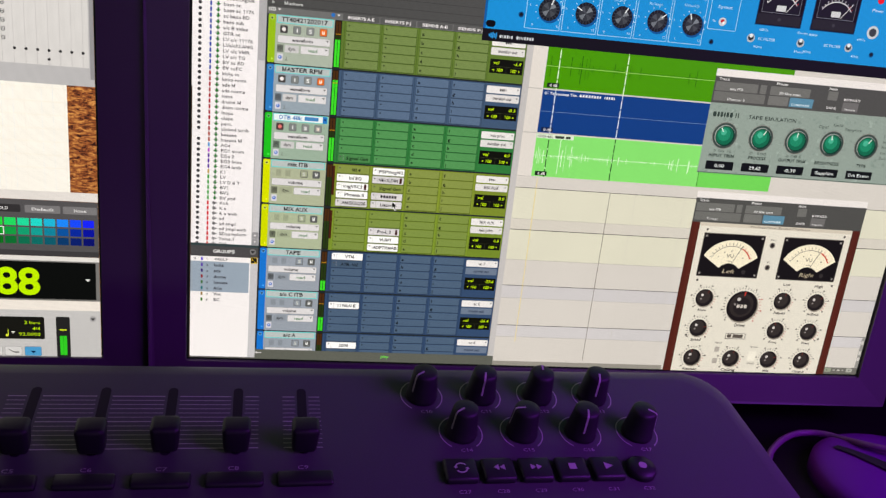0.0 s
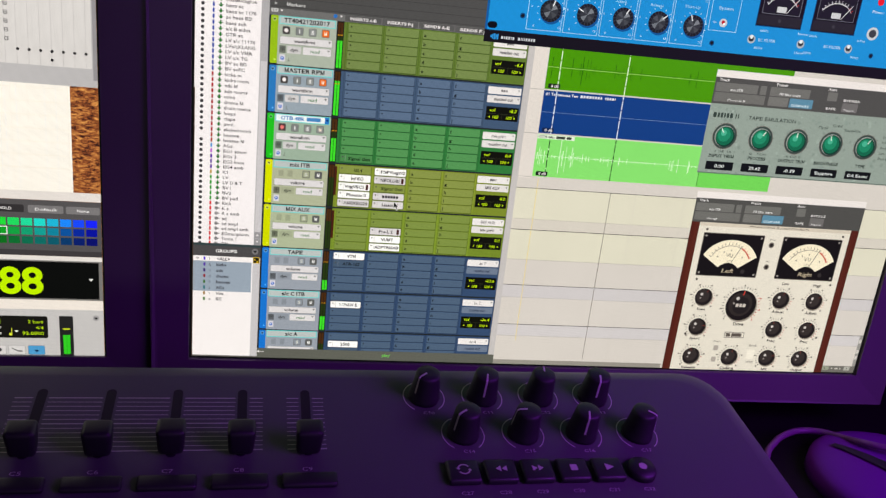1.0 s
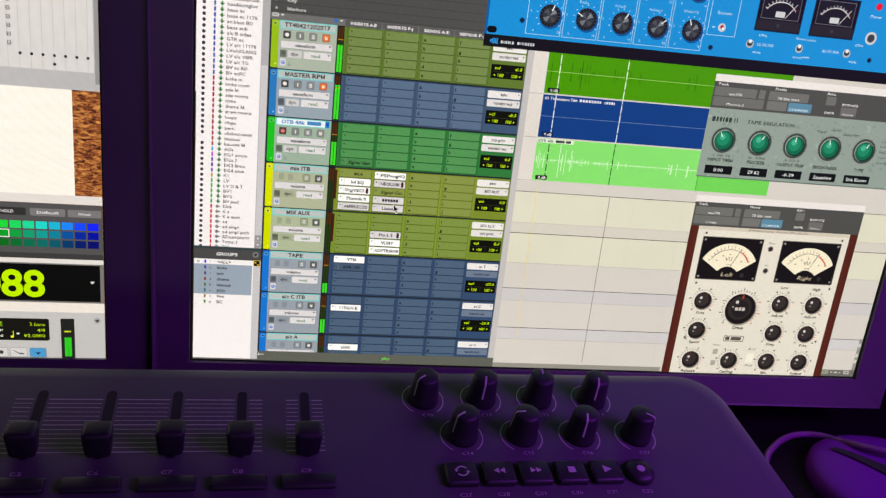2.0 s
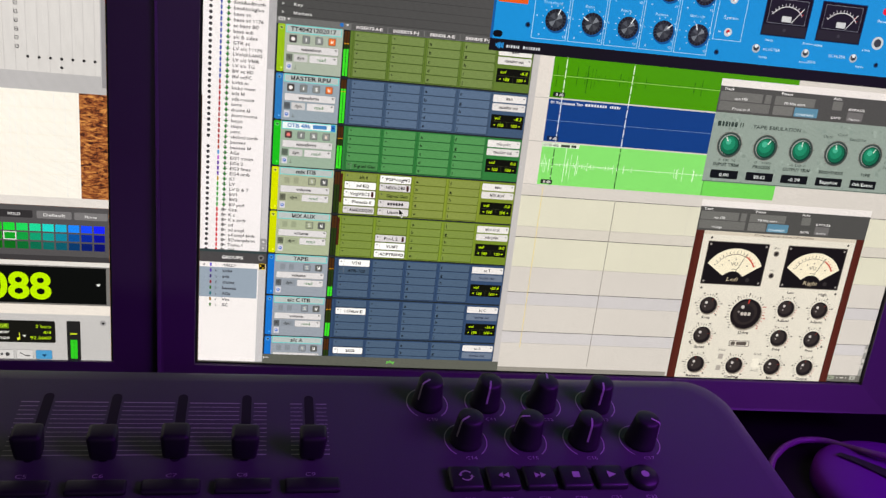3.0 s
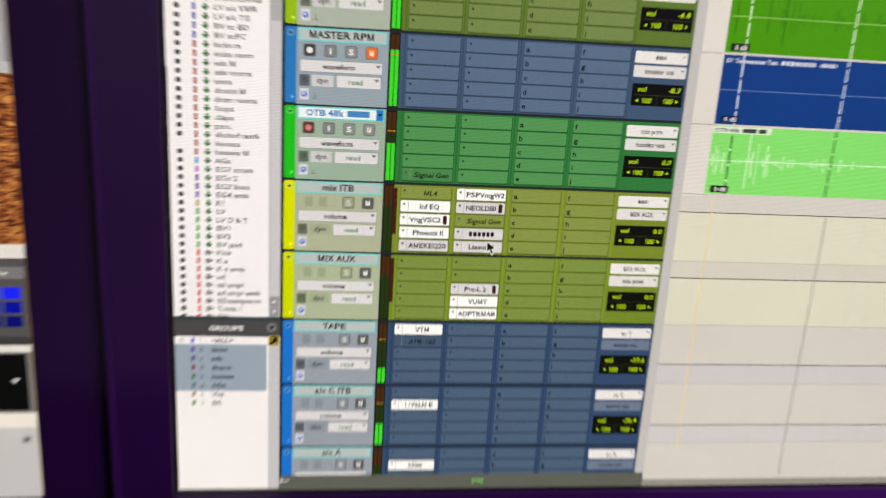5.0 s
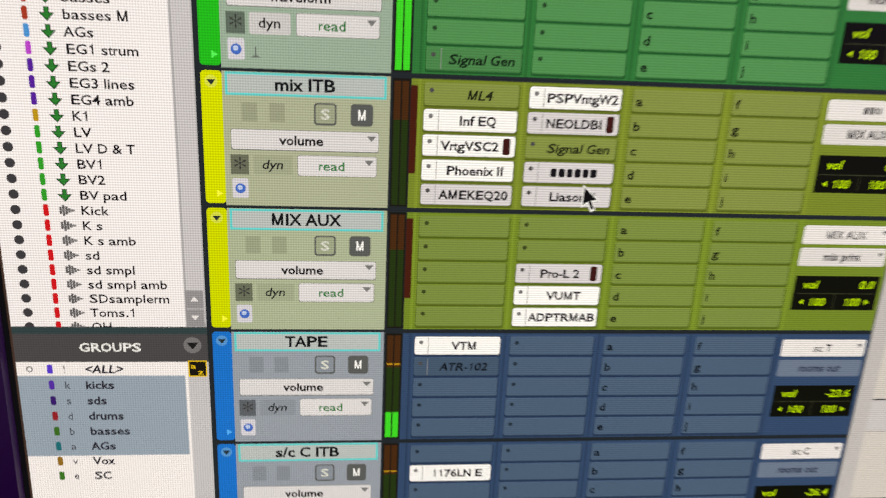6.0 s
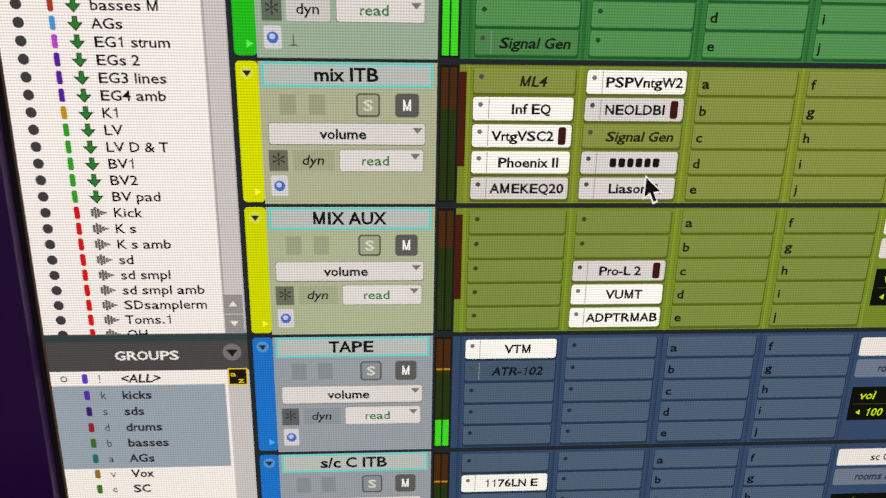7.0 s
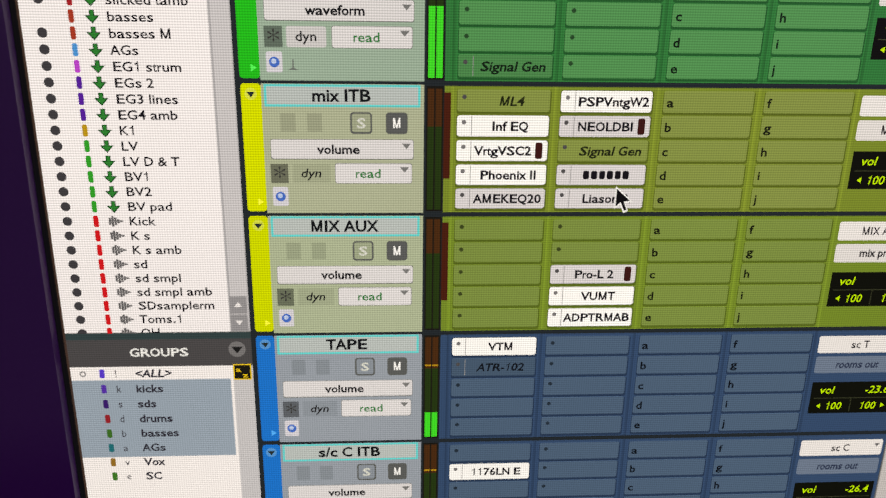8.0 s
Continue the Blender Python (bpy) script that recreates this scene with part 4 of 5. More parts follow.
for v, s in ((18.5, "Pro"), (0.5, "VU")):
    d.disc(369.5, v, 2.4, (120, 112, 104), 18)
    d.disc(369.5, v, 1.5, (40, 36, 36), 14)
    d.text(s, 369.5, v + 3.8, 1.6, (90, 82, 76), len(s) * 1.7, "c")
KN = [(322.0, -25.6, "Knee", 60, 307.7, -20.9), (389.5, -26.2, "Adjust", 70, 368.9, -20.9), (419.8, -26.6, "Adjust", 40, 395.8, -20.9), (322.6, -50.8, "Speed", 10, 307.7, -44.2),
      (390.4, -51.2, "Freq", 100, 368.9, -44.2), (420.4, -51.6, "Freq", 60, 395.8, -44.2), (323.0, -75.6, "Release", 100, 307.7, -67.7), (357.4, -76.2, "Ceiling", 70, 338.3, -67.7),
      (391.0, -76.6, "Mix", 20, 368.9, -67.7), (421.0, -77.2, "Output", 90, 395.8, -67.7)]
r = 7.4
for u, v, s, ang, at_u, at_v in KN:
    q, d = d, Draw("dial", right_screen, 17, CLIP, centred(u, v, at_u, at_v, 0.89))
    scale(d, u, v, r + 1.3, (52, 46, 42), 21, 4, w=0.4, length=1.5)
    for t in range(0, 11, 2):
        a = math.radians(225 - 27 * t)
        d.rrect(u + 11.4 * math.cos(a) - 0.7, v + 11.4 * math.sin(a) - 0.6, u + 11.4 * math.cos(a) + 0.7, v + 11.4 * math.sin(a) + 0.6, 0.2, (96, 88, 82), 2)
    d.disc(u + 0.5, v - 0.6, r + 0.4, (150, 140, 128), 30)
    d.disc(u, v, r, (32, 28, 28), 32)
    d.disc(u - 0.6, v + 0.8, r * 0.76, (54, 48, 46), 28)
    d.disc(u - 1.9, v + 2.4, 1.2, (214, 208, 204), 12)
    d.disc(u - 2.6, v - 1.0, 0.8, (150, 142, 138), 10)
    a = math.radians(ang)
    d.line(u + 4.6 * math.cos(a), v + 4.6 * math.sin(a), u + r * math.cos(a), v + r * math.sin(a), 0.6, (112, 48, 40))
    d.text(s, u, v - r - 4.2, 2.3, (50, 44, 42), len(s) * 1.8, "c", bold=0.25)
    d.done("small black dial")
    d = q
u, v, r = 356.2, -31.0, 13.4
q, d = d, Draw("drive_dial", right_screen, 17, CLIP, centred(u, v, 338.3, -26.3, 0.89))
scale(d, u, v, r + 1.4, (50, 44, 42), 29, 8, 220, -40, 0.45, 2.0)
d.disc(u + 0.6, v - 0.8, r + 0.5, (150, 140, 128), 40)
d.disc(u, v, r, (28, 24, 24), 48)
d.disc(u - 0.6, v + 0.8, r * 0.78, (50, 44, 42), 40)
d.disc(u, v, r * 0.56, (36, 32, 32), 32)
d.disc(u - 3.8, v + 6.0, 1.5, (206, 200, 196), 14)
d.disc(u - 6.6, v + 1.6, 1.0, (150, 142, 138), 12)
d.bars(u - 4.6, v - 1.5, 3.0, (2.6, 2.4, 2.6), (206, 198, 190), 0.6)
d.line(u + 0.4, v + 9.0, u + 0.8, v + 12.6, 1.0, (196, 60, 50))
for k in range(9):
    a = math.radians(225 - 33.75 * k)
    d.disc(u + 17.6 * math.cos(a), v + 17.6 * math.sin(a), 0.7, (80, 72, 68) if k < 6 else (190, 60, 44), 8)
d.done("large black drive dial")
d = q
d.text("Drive", u, -49.6, 2.8, (44, 38, 36), 10.0, "c", bold=0.3)
d.outline(345.5, -60.4, 364.0, -55.4, 0.5, (70, 62, 58))
d.bars(347.0, -59.4, 3.0, (4.0, 9.6), (90, 82, 76), 1.0)
for u, v in ((340.5, -69.6), (340.5, -79.6)):
    d.rrect(u - 2.2, v - 2.2, u + 2.2, v + 2.2, 0.4, (176, 168, 160))
d.text("Auto", 340.4, -64.6, 2.0, (90, 82, 76), 7.0, "c")
for s, v in (("Brick", -67.5), ("Wall", -82.0)):
    d.text(s, 374.6, v, 2.0, (96, 88, 82), 7.5, "c")
d.rrect(370.6, -78.6, 377.6, -70.4, 0.5, (242, 236, 222))
d.text("Low", 391, -13.6, 2.2, (56, 50, 46), 6.5, "c", bold=0.25)
d.text("High", 421, -14.0, 2.2, (56, 50, 46), 8, "c", bold=0.25)
d.done("cream saturator panel in a wooden case")

# blue compressor at the top
d = Draw("compressor_window", right_screen, 15, CLIP, spans(124.6, 124.6, 346.8, 337.4, 152.6, 150.3, 193.4, 190.0))
d.rect(124.6, 144.9, 480, 152.6, (22, 21, 26))
d.bars(136.2, 147.4, 1.9, (1.3, 0.6, 1.2, 1.2, 0.5, 1.2), (206, 210, 216), 0.55)
d.bars(147.4, 147.4, 1.9, (1.5, 0.5, 0.5, 0.5, 1.2, 1.2, 1.1, 1.2), (206, 210, 216), 0.55)
for k in range(5):
    h = (1.6, 3.0, 4.0, 2.6, 3.6)[k]
    d.rect(129.0 + 1.1 * k, 148.6 - h / 2, 129.8 + 1.1 * k, 148.6 + h / 2, (40, 150, 226), False)
d.rect(124.6, 152.6, 480, 210, (18, 142, 216))
d.rect(124.6, 152.6, 126.2, 210, (16, 90, 160), False)
d.rrect(126.2, 153.6, 132.6, 157.8, 2.0, (14, 16, 20))
d.rrect(127.2, 175.4, 147.0, 200.0, 0.6, (226, 92, 30), sample=True)
d.ring(136.0, 181.0, 2.6, 3.4, (60, 24, 12))
d.rrect(141.6, 177.6, 144.4, 184.0, 1.0, (60, 24, 12))
EDGE = (178, 220, 246)
for u0, u1 in ((151.6, 175.2), (176.4, 200.2), (201.4, 225.0), (226.2, 249.8), (251.0, 274.6)):
    d.outline(u0, 155.0, u1, 206.0, 0.35, EDGE)
for s, c, w in (("Threshold", 163.6, 14.5), ("Ratio", 188.6, 7.0), ("Attack", 213.6, 8.6), ("Release", 238.6, 10.5), ("Make-Up", 263.6, 12.0)):
    d.text(s, c, 177.2 if s != "Make-Up" else 178.6, 1.9, (168, 214, 244), w * 0.9, "c", bold=0.1)
for i, u in enumerate((165.0, 189.2, 214.0, 239.0, 264.0)):
    for v in (167.2, 193.4):
        if v > 190 and i == 0:
            continue
        q, d = d, Draw("dial", right_screen, 17, CLIP, centred(u, v, 165.0 + 23.8 * i, 164.9 if v < 180 else 190.0, 0.88))
        d.disc(u + 0.7, v - 0.9, 8.3, (14, 84, 150), 32)
        d.disc(u, v, 7.7, (26, 28, 34), 36)
        for t in range(18):
            a = math.radians(20 * t)
            d.line(u + 5.6 * math.cos(a), v + 5.6 * math.sin(a), u + 7.6 * math.cos(a), v + 7.6 * math.sin(a), 0.5, (62, 66, 74))
        d.disc(u, v, 5.4, (52, 56, 62), 30)
        for a0, c in ((20, (124, 130, 138)), (110, (76, 80, 88)), (200, (112, 118, 126)), (290, (70, 74, 80))):
            d.poly([(u, v)] + [(u + 5.0 * math.cos(math.radians(a0 + 9 * t)), v + 5.0 * math.sin(math.radians(a0 + 9 * t))) for t in range(6)], c)
        a = math.radians((70, 150, 60, 40, 110)[i])
        d.line(u + 3.6 * math.cos(a), v + 3.6 * math.sin(a), u + 8 * math.cos(a), v + 8 * math.sin(a), 0.8, (228, 232, 236))
        scale(d, u, v, 9.2, (196, 228, 248), 11, 0, 220, -40, 0.5, 1.1)
        d.done("black compressor dial")
        d = q
        d.text("0", u - 9.0, v - 10.2, 1.5, (180, 220, 246), 1.2)
        d.text("12", u + 7.4, v - 10.2, 1.5, (200, 232, 250), 2.4)
        d.text("5", u - 11.6, v + 1.6, 1.4, (200, 232, 250))
        d.text("8", u + 10.2, v + 2.2, 1.4, (200, 232, 250))
d.outline(277.0, 166.0, 297.6, 207.0, 0.35, EDGE)
for v in (171.4, 192.4):
    d.disc(287.2, v, 2.8, (196, 206, 214), 18)
    d.disc(287.2, v + 0.4, 1.3, (190, 44, 50), 16)
    d.disc(288.0, v - 0.6, 0.8, (240, 244, 246), 12)
    d.text("In", 280.0, v - 0.6, 1.7, (200, 230, 248), 2.4)
d.text("System", 287.4, 179.8, 2.1, (190, 224, 246), 11.0, "c")
for u0 in (308.6, 351.0):
    u1 = u0 + 34.2
    U = 303.0 if u0 < 340 else 342.0
    q, d = d, Draw("level_meter", right_screen, 17, CLIP, spans(u0, U, u1, U + 31.6, 173.0, 169.6, 198.6, 194.2))
    d.rect(u0 - 0.5, 172.5, u1 + 0.5, 199.1, (10, 70, 120), False)
    d.rect(u0, 173.0, u1, 198.6, (20, 20, 22), True)
    d.rect(u0 + 0.6, 173.6, u1 - 0.6, 180.2, (40, 40, 43), False)
    d.rect(u0 + 2.6, 181.0, u1 - 2.6, 197.0, (30, 30, 34), False)
    d.outline(u0 + 2.6, 181.0, u1 - 2.6, 197.0, 0.3, (120, 124, 130))
    c = (u0 + u1) / 2
    d.ring(c, 179.0, 13.4, 13.9, (232, 232, 232), 36, 144)
    scale(d, c, 179.0, 13.6, (236, 236, 236), 11, 2, 142, 38, 0.35, 1.8)
    d.rrect(c - 3.6, 182.4, c + 3.6, 186.2, 0.4, (206, 208, 210))
    a = math.radians(40)
    d.line(c + 4, 182.0, c + 15.4 * math.cos(a), 182 + 15.4 * math.sin(a), 0.4, (236, 236, 236))
    d.disc(c, 177.0, 1.2, (60, 60, 64), 14)
    d.done("black level meter")
    d = q
for u, s in ((309.8, "SC FILTER"), (346.8, ""), (383.4, "SC FILTER")):
    d.disc(u, 163.0, 2.9, (170, 182, 192), 20)
    d.disc(u, 163.4, 2.0, (52, 58, 64), 18)
    d.disc(u, 164.6, 1.3, (226, 232, 236), 14)
    d.text("60Hz", u + 5, 168.4, 1.6, (190, 226, 248), 6.4)
    d.text("90Hz", u + 3, 157.0, 1.6, (190, 226, 248), 6.4)
    if s:
        d.text(s, u + (5 if u < 340 else -19), 162.2, 1.9, (200, 230, 250), 13)
d.text("Stereo", 346.8, 168.8, 1.6, (190, 226, 248), 8, "c")
d.text("Mono", 346.8, 156.4, 1.6, (190, 226, 248), 7, "c")
for u, v in ((148.6, 163.0), (281.8, 158.0), (402.0, 160.0)):
    d.disc(u, v, 1.8, (16, 70, 124), 16)
    d.disc(u, v, 1.1, (20, 26, 34), 14)
d.text("VCA COMPRESSOR", 352.0, 203.6, 3.0, (222, 238, 250), 46)
d.disc(399.4, 195.6, 2.4, (230, 30, 40), 18)
d.text("Power", 399.0, 188.0, 2.0, (214, 234, 248), 9, "c")
d.disc(399.0, 174.6, 4.4, (196, 204, 210), 24)
d.disc(399.0, 174.6, 2.8, (60, 64, 70), 20)
d.done("blue compressor panel with black knobs and meters")

# pointer
d = Draw("mouse_pointer", right_screen, 7, CLIP)
d.poly([(77.7, 36.4), (77.7, 30.9), (79.0, 32.0), (79.9, 30.0), (81.0, 30.5), (80.1, 32.4), (81.9, 32.6)], (240, 240, 240))
d.poly([(78.0, 35.7), (78.0, 31.6), (79.1, 32.6), (80.0, 30.6), (80.6, 30.8), (79.8, 32.7), (81.2, 32.9)], (16, 16, 16))
d.done("black arrow pointer")

# ---- left display ----
L0, L1 = -597.5, -103.5
WIDER = spans(-105, -105, -149.4, -152.0, 0, 0, 1, 1)
CLIPL = (L0, -83.8, L1, S_V1)
d = Draw("desktop_picture", left_screen, 1, CLIPL)
d.rect(L0, -82.6, L1, S_V1, photo_mat(), True)
d.poly([(-104.2, 146), (-101.2, 148), (-101.0, 160), (-104.0, 158)], (196, 40, 40))
d.done("desktop picture of dry brown grass")
d = Draw("document_window", left_screen, 3, CLIPL)
d.rect(L0, 24.0, -119.2, 120.0, (252, 247, 238))
rnd = random.Random(21)
for k in range(34):
    u = -121 - 3.1 * k
    q = Draw("ruled_line", left_screen, 3.3, CLIPL)
    q.rect(u, 30, u + 0.25, 94, rnd.choice(((244, 236, 226), (246, 242, 234), (238, 240, 242))), False)
    q.done()
for k in range(7):
    q = Draw("ruled_line", left_screen, 3.5, CLIPL)
    q.rect(-230, 44 + 8 * k, -121, 44.3 + 8 * k, (247, 238, 222), False)
    q.done()
d.rect(L0, 24.0, L1, 29.6, (228, 222, 218), True)
d.done("white document window")
d = Draw("routing_window", left_screen, 5, CLIPL, WIDER)
d.rrect(L0, 94.6, -101.4, S_V1 + 8, 1.5, (188, 186, 188), sample=True)
d.rect(L0, 105.4, -106.4, S_V1, (218, 215, 214), True)
d.rect(-105.8, 98.8, -102.2, S_V1, (150, 148, 152), True)
for k in range(9):
    d.rect(-106.6 - 5.85 * k - 2.9, 105.4, -106.6 - 5.85 * k - 2.6, S_V1, (196, 192, 192), False)
for k in range(7):
    d.disc(-144.1 + 5.8 * k, 113.8, 0.85, (50, 48, 50), 12)
d.disc(-126.8, 108.8, 0.85, (50, 48, 50), 12)
for k in range(9):
    v = 119.1 + 4.87 * k
    d.ring(-149.4 + 0.05 * k, v, 0.7, 1.1, (70, 68, 70), 180, 360, 10)
    d.outline(-150.4, v, -148.4, v + 1.2, 0.3, (70, 68, 70))
for k in range(9):
    v = 108.2 + 4.87 * k
    w = rnd.uniform(9, 18)
    d.bars(-182.0 - w - 5.2, v, 1.5, (w, 4.0), (110, 108, 108), 1.2)
d.done("pale routing window with rows of dots")
d = Draw("colour_palette", left_screen, 7, CLIPL, spans(-105, -105, -156.2, -158.4, 0, 0, 1, 1))
d.rect(L0, -8.4, L1, 24.0, (84, 82, 84))
d.rect(L0, -12.0, L1, -8.4, (62, 60, 62), True)
for u0, u1, s in ((-189.0, -168.6, "Fade"), (-166.4, -146.0, "HOLD"), (-143.8, -124.4, "Default"), (-123.0, -104.2, "None")):
    d.rrect(u0, 15.8, u1, 20.6, 0.8, (52, 50, 52) if s == "HOLD" else (122, 120, 122))
    d.text(s, (u0 + u1) / 2, 17.2, 1.9, (232, 230, 232), len(s) * 1.75, "c", bold=0.2)
for k in range(16):
    hue = (0.655, 0.63, 0.585, 0.53, 0.49, 0.45, 0.40, 0.37, 0.345, 0.31, 0.27, 0.22, 0.17, 0.13, 0.09, 0.05)[k]
    for row, (sat, val) in enumerate(((0.92, 0.86 if k > 2 else 1.0), (0.95, 0.62), (0.9, 0.42))):
        c = tuple(int(255 * x) for x in colorsys.hsv_to_rgb(hue, sat, val))
        u1 = -106.0 - 7.17 * k
        d.rect(u1 - 6.2, 7.4 - 5.9 * row, u1, 12.2 - 5.9 * row, c, False)
d.outline(-162.6, 1.2, -155.5, 6.6, 0.6, (226, 236, 226))
d.done("dark palette of coloured squares")
d = Draw("counter_display", left_screen, 8, CLIPL)
d.rect(L0, -15.0, L1, -12.0, (226, 222, 218), True)
d.rect(L0, -41.6, L1, -15.0, (120, 118, 116), True)
d.rect(L0, -40.6, L1 - 2.2, -15.8, (12, 14, 12), True)
d.text("088", -177.2, -37.4, 17.9, (190, 238, 14), 38.6, bold=1.3)
d.text("2|", -201.0, -37.4, 17.9, (190, 238, 14), 17.0, bold=1.3)
d.poly([(-112.0, -26.6), (-109.0, -26.6), (-110.5, -28.4)], (230, 230, 230))
d.done("black counter with large lime figures")
d = Draw("transport_panel", left_screen, 9, CLIPL, spans(-105, -105, -129.4, -130.4, -41.6, -41.6, -79.4, -80.8))
d.rect(L0, -48.0, L1, -41.6, (236, 228, 220), True)
d.rect(L0, -84.2, L1, -48.0, (196, 194, 194))
d.rrect(-181.0, -67.4, -136.0, -52.6, 1.2, (24, 24, 20))
d.rrect(-226.0, -58.6, -185.0, -52.6, 1.2, (24, 24, 20))
d.rrect(-226.0, -67.4, -185.0, -60.8, 1.2, (24, 24, 20))
d.text("0", -190.0, -57.0, 2.4, LIME, 2.0)
d.text("0", -190.0, -65.6, 2.4, LIME, 2.0)
d.rect(-178.4, -58.2, -162.6, -54.8, (96, 130, 20), False)
d.text("Count Off", -177.6, -57.4, 2.2, (200, 240, 60), 14.0)
d.text("Meter", -171.0, -61.4, 2.2, (236, 236, 230), 8.6, bold=0.2)
d.text("Tempo", -172.4, -65.2, 2.2, (236, 236, 230), 10.0, bold=0.2)
d.disc(-157.4, -65.0, 0.9, (220, 230, 60), 12)
d.rect(-156.9, -65.0, -156.5, -61.0, (220, 230, 60), False)
d.poly([(-155.2, -62.4), (-152.8, -62.4), (-154.0, -63.8)], (236, 236, 230))
d.text("2 bars", -138.4, -57.4, 2.2, LIME, 9.0, "r")
d.text("4/4", -138.4, -61.4, 2.2, LIME, 4.6, "r")
d.text("92.0000", -138.4, -65.2, 2.2, LIME, 12.4, "r")
for k, u in enumerate((-181.0, -170.2, -159.2, -148.0)):
    d.rrect(u, -78.9, u + 9.8, -72.4, 0.9, (130, 128, 130))
    d.rrect(u + 0.2, -78.6, u + 9.6, -72.6, 0.8, (74, 154, 206) if k == 3 else (212, 210, 210))
    if k < 2:
        d.disc(u + 6.0, -75.6, 1.3, (70, 68, 70), 14)
        d.rect(u + 2.0, -76.4, u + 3.4, -74.8, (90, 88, 90), False)
    elif k == 2:
        d.line(u + 2.0, -74.4, u + 5.4, -76.4, 0.5, (70, 68, 70))
        d.rect(u + 5.4, -76.8, u + 8.0, -76.0, (70, 68, 70), False)
    else:
        d.poly([(u + 3.4, -75.4), (u + 6.6, -75.4), (u + 5.0, -77.2)], (14, 50, 84))
d.rrect(-129.4, -79.4, -121.4, -52.2, 0.8, (36, 36, 36))
d.rect(-127.4, -78.0, -123.4, -65.0, (44, 206, 40), False)
d.rect(-127.4, -61.4, -123.4, -60.4, (196, 214, 40), False)
d.rect(-125.5, -78.0, -125.3, -65.0, (30, 120, 30), False)
d.disc(-108.0, -53.2, 1.9, (160, 158, 160), 18)
d.poly([(-109.2, -52.8), (-106.8, -52.8), (-108.0, -54.4)], (30, 30, 30))
d.done("light grey transport panel")


# ---- control surface in front of the monitors ----
PANEL = Matrix.Translation((0.0052, -0.1613, 0.849)) @ Matrix.Rotation(math.radians(3.31), 4, "Z") @ Matrix.Rotation(math.radians(0.88), 4, "Y") @ Matrix.Rotation(math.radians(13.7), 4, "X")
SPREAD_X, SPREAD_Y = 1.0393, 1.0990
BIGGER = Matrix.Diagonal((1.055, 1.055, 1.055, 1))


def loc(x, y, up=0.0):
    """A place on the sloping panel from its own x, y in millimetres, raised along the panel's normal."""
    return (SPREAD_X * x / 1000, SPREAD_Y * (y / 1000 + 0.165), up / 1000)


controller = empty("midi_controller", pose(-0.28, -0.24, DESK_Z), "dark grey control surface with faders, knobs and transport buttons", "controller")
C_INV = controller.matrix_world.inverted()


def c_part(name, bm, mat, m=None, parent=None, label="", smooth=False):
    ob = part(name, bm, mat, parent or controller, label, smooth)
    ob.matrix_basis = (C_INV @ PANEL @ (m or Matrix())) if parent is None else (m or Matrix())
    return ob


def controller_body():
    bm = bmesh.new()
    x0, x1, y0, y1, r = -0.80, 0.2450, -0.335, -0.1378, 0.0205
    ring = []
    for cx, cy, a in ((x1 - r, y0 + r, -90), (x1 - r, y1 - r, 0), (x0 + r, y1 - r, 90), (x0 + r, y0 + r, 180)):
        for k in range(13):
            t = math.radians(a + 90 * k / 12)
            ring.append((cx + r * math.cos(t), cy + r * math.sin(t)))
    mx, my = (x0 + x1) / 2, (y0 + y1) / 2

    def level(drop, grow):
        out = []
        for x, y in ring:
            sx = x + grow * (1 if x > mx else -1) * min(1, abs(x - mx) / 0.45)
            sy = y + grow * (1 if y > my else -1) * min(1, abs(y - my) / 0.08)
            if x > mx:  # the end flares a little towards the front
                sx += min(0.009, 0.10 * max(0.0, y1 - 0.012 - y))
            out.append(tuple(PANEL @ Vector(loc(sx * 1000, sy * 1000, -drop * 1000))))
        return out

    rows = [level(0.0, -0.0130), level(0.0003, -0.0110), level(0.0010, -0.0085), level(0.0022, -0.0058), level(0.0040, -0.0034), level(0.0066, -0.0010), level(0.0110, 0.0010), level(0.0180, 0.0022)]
    low = [(x, y, DESK_Z + 0.022) for x, y, z in level(0, 0.008)]
    base = [(x, y, DESK_Z + 0.006) for x, y, z in level(0, 0.0)]
    vs = [[bm.verts.new(p) for p in row] for row in rows + [low, base]]
    n = len(ring)
    for a, b in zip(vs, vs[1:]):
        for k in range(n):
            bm.faces.new((a[k], a[(k + 1) % n], b[(k + 1) % n], b[k]))
    bm.faces.new(vs[0])
    bm.faces.new(vs[-1][::-1])
    return bm


ob = part("body", controller_body(), BODY, controller, "dark grey moulded body with rounded end", True)
ob.matrix_basis = C_INV
for f in ob.data.polygons:
    f.use_smooth = len(f.vertices) == 4
for fx in (-0.74, 0.19):
    for fy in (-0.31, -0.17):
        ob = part("rubber_foot", lathe([(0.008, 0.0), (0.008, 0.006), (0.007, 0.0075)], 16), RUBBER, controller)
        at = PANEL @ Vector(loc(fx * 1000, fy * 1000))
        ob.matrix_basis = C_INV @ Matrix.Translation((at.x, at.y, DESK_Z))


def flat(pts_list, up=0.12):
    """Thin printed shapes on the panel; polygons in world millimetres."""
    bm = bmesh.new()
    for pts in pts_list:
        bm.faces.new([bm.verts.new(loc(x, y, up)) for x, y in pts])
    return bm


def strokes(lines):
    out = []
    for xa, ya, xb, yb, w in lines:
        dd = math.hypot(xb - xa, yb - ya)
        a, b = -(yb - ya) / dd * w / 2, (xb - xa) / dd * w / 2
        out.append([(xa + a, ya + b), (xb + a, yb + b), (xb - a, yb - b), (xa - a, ya - b)])
    return out


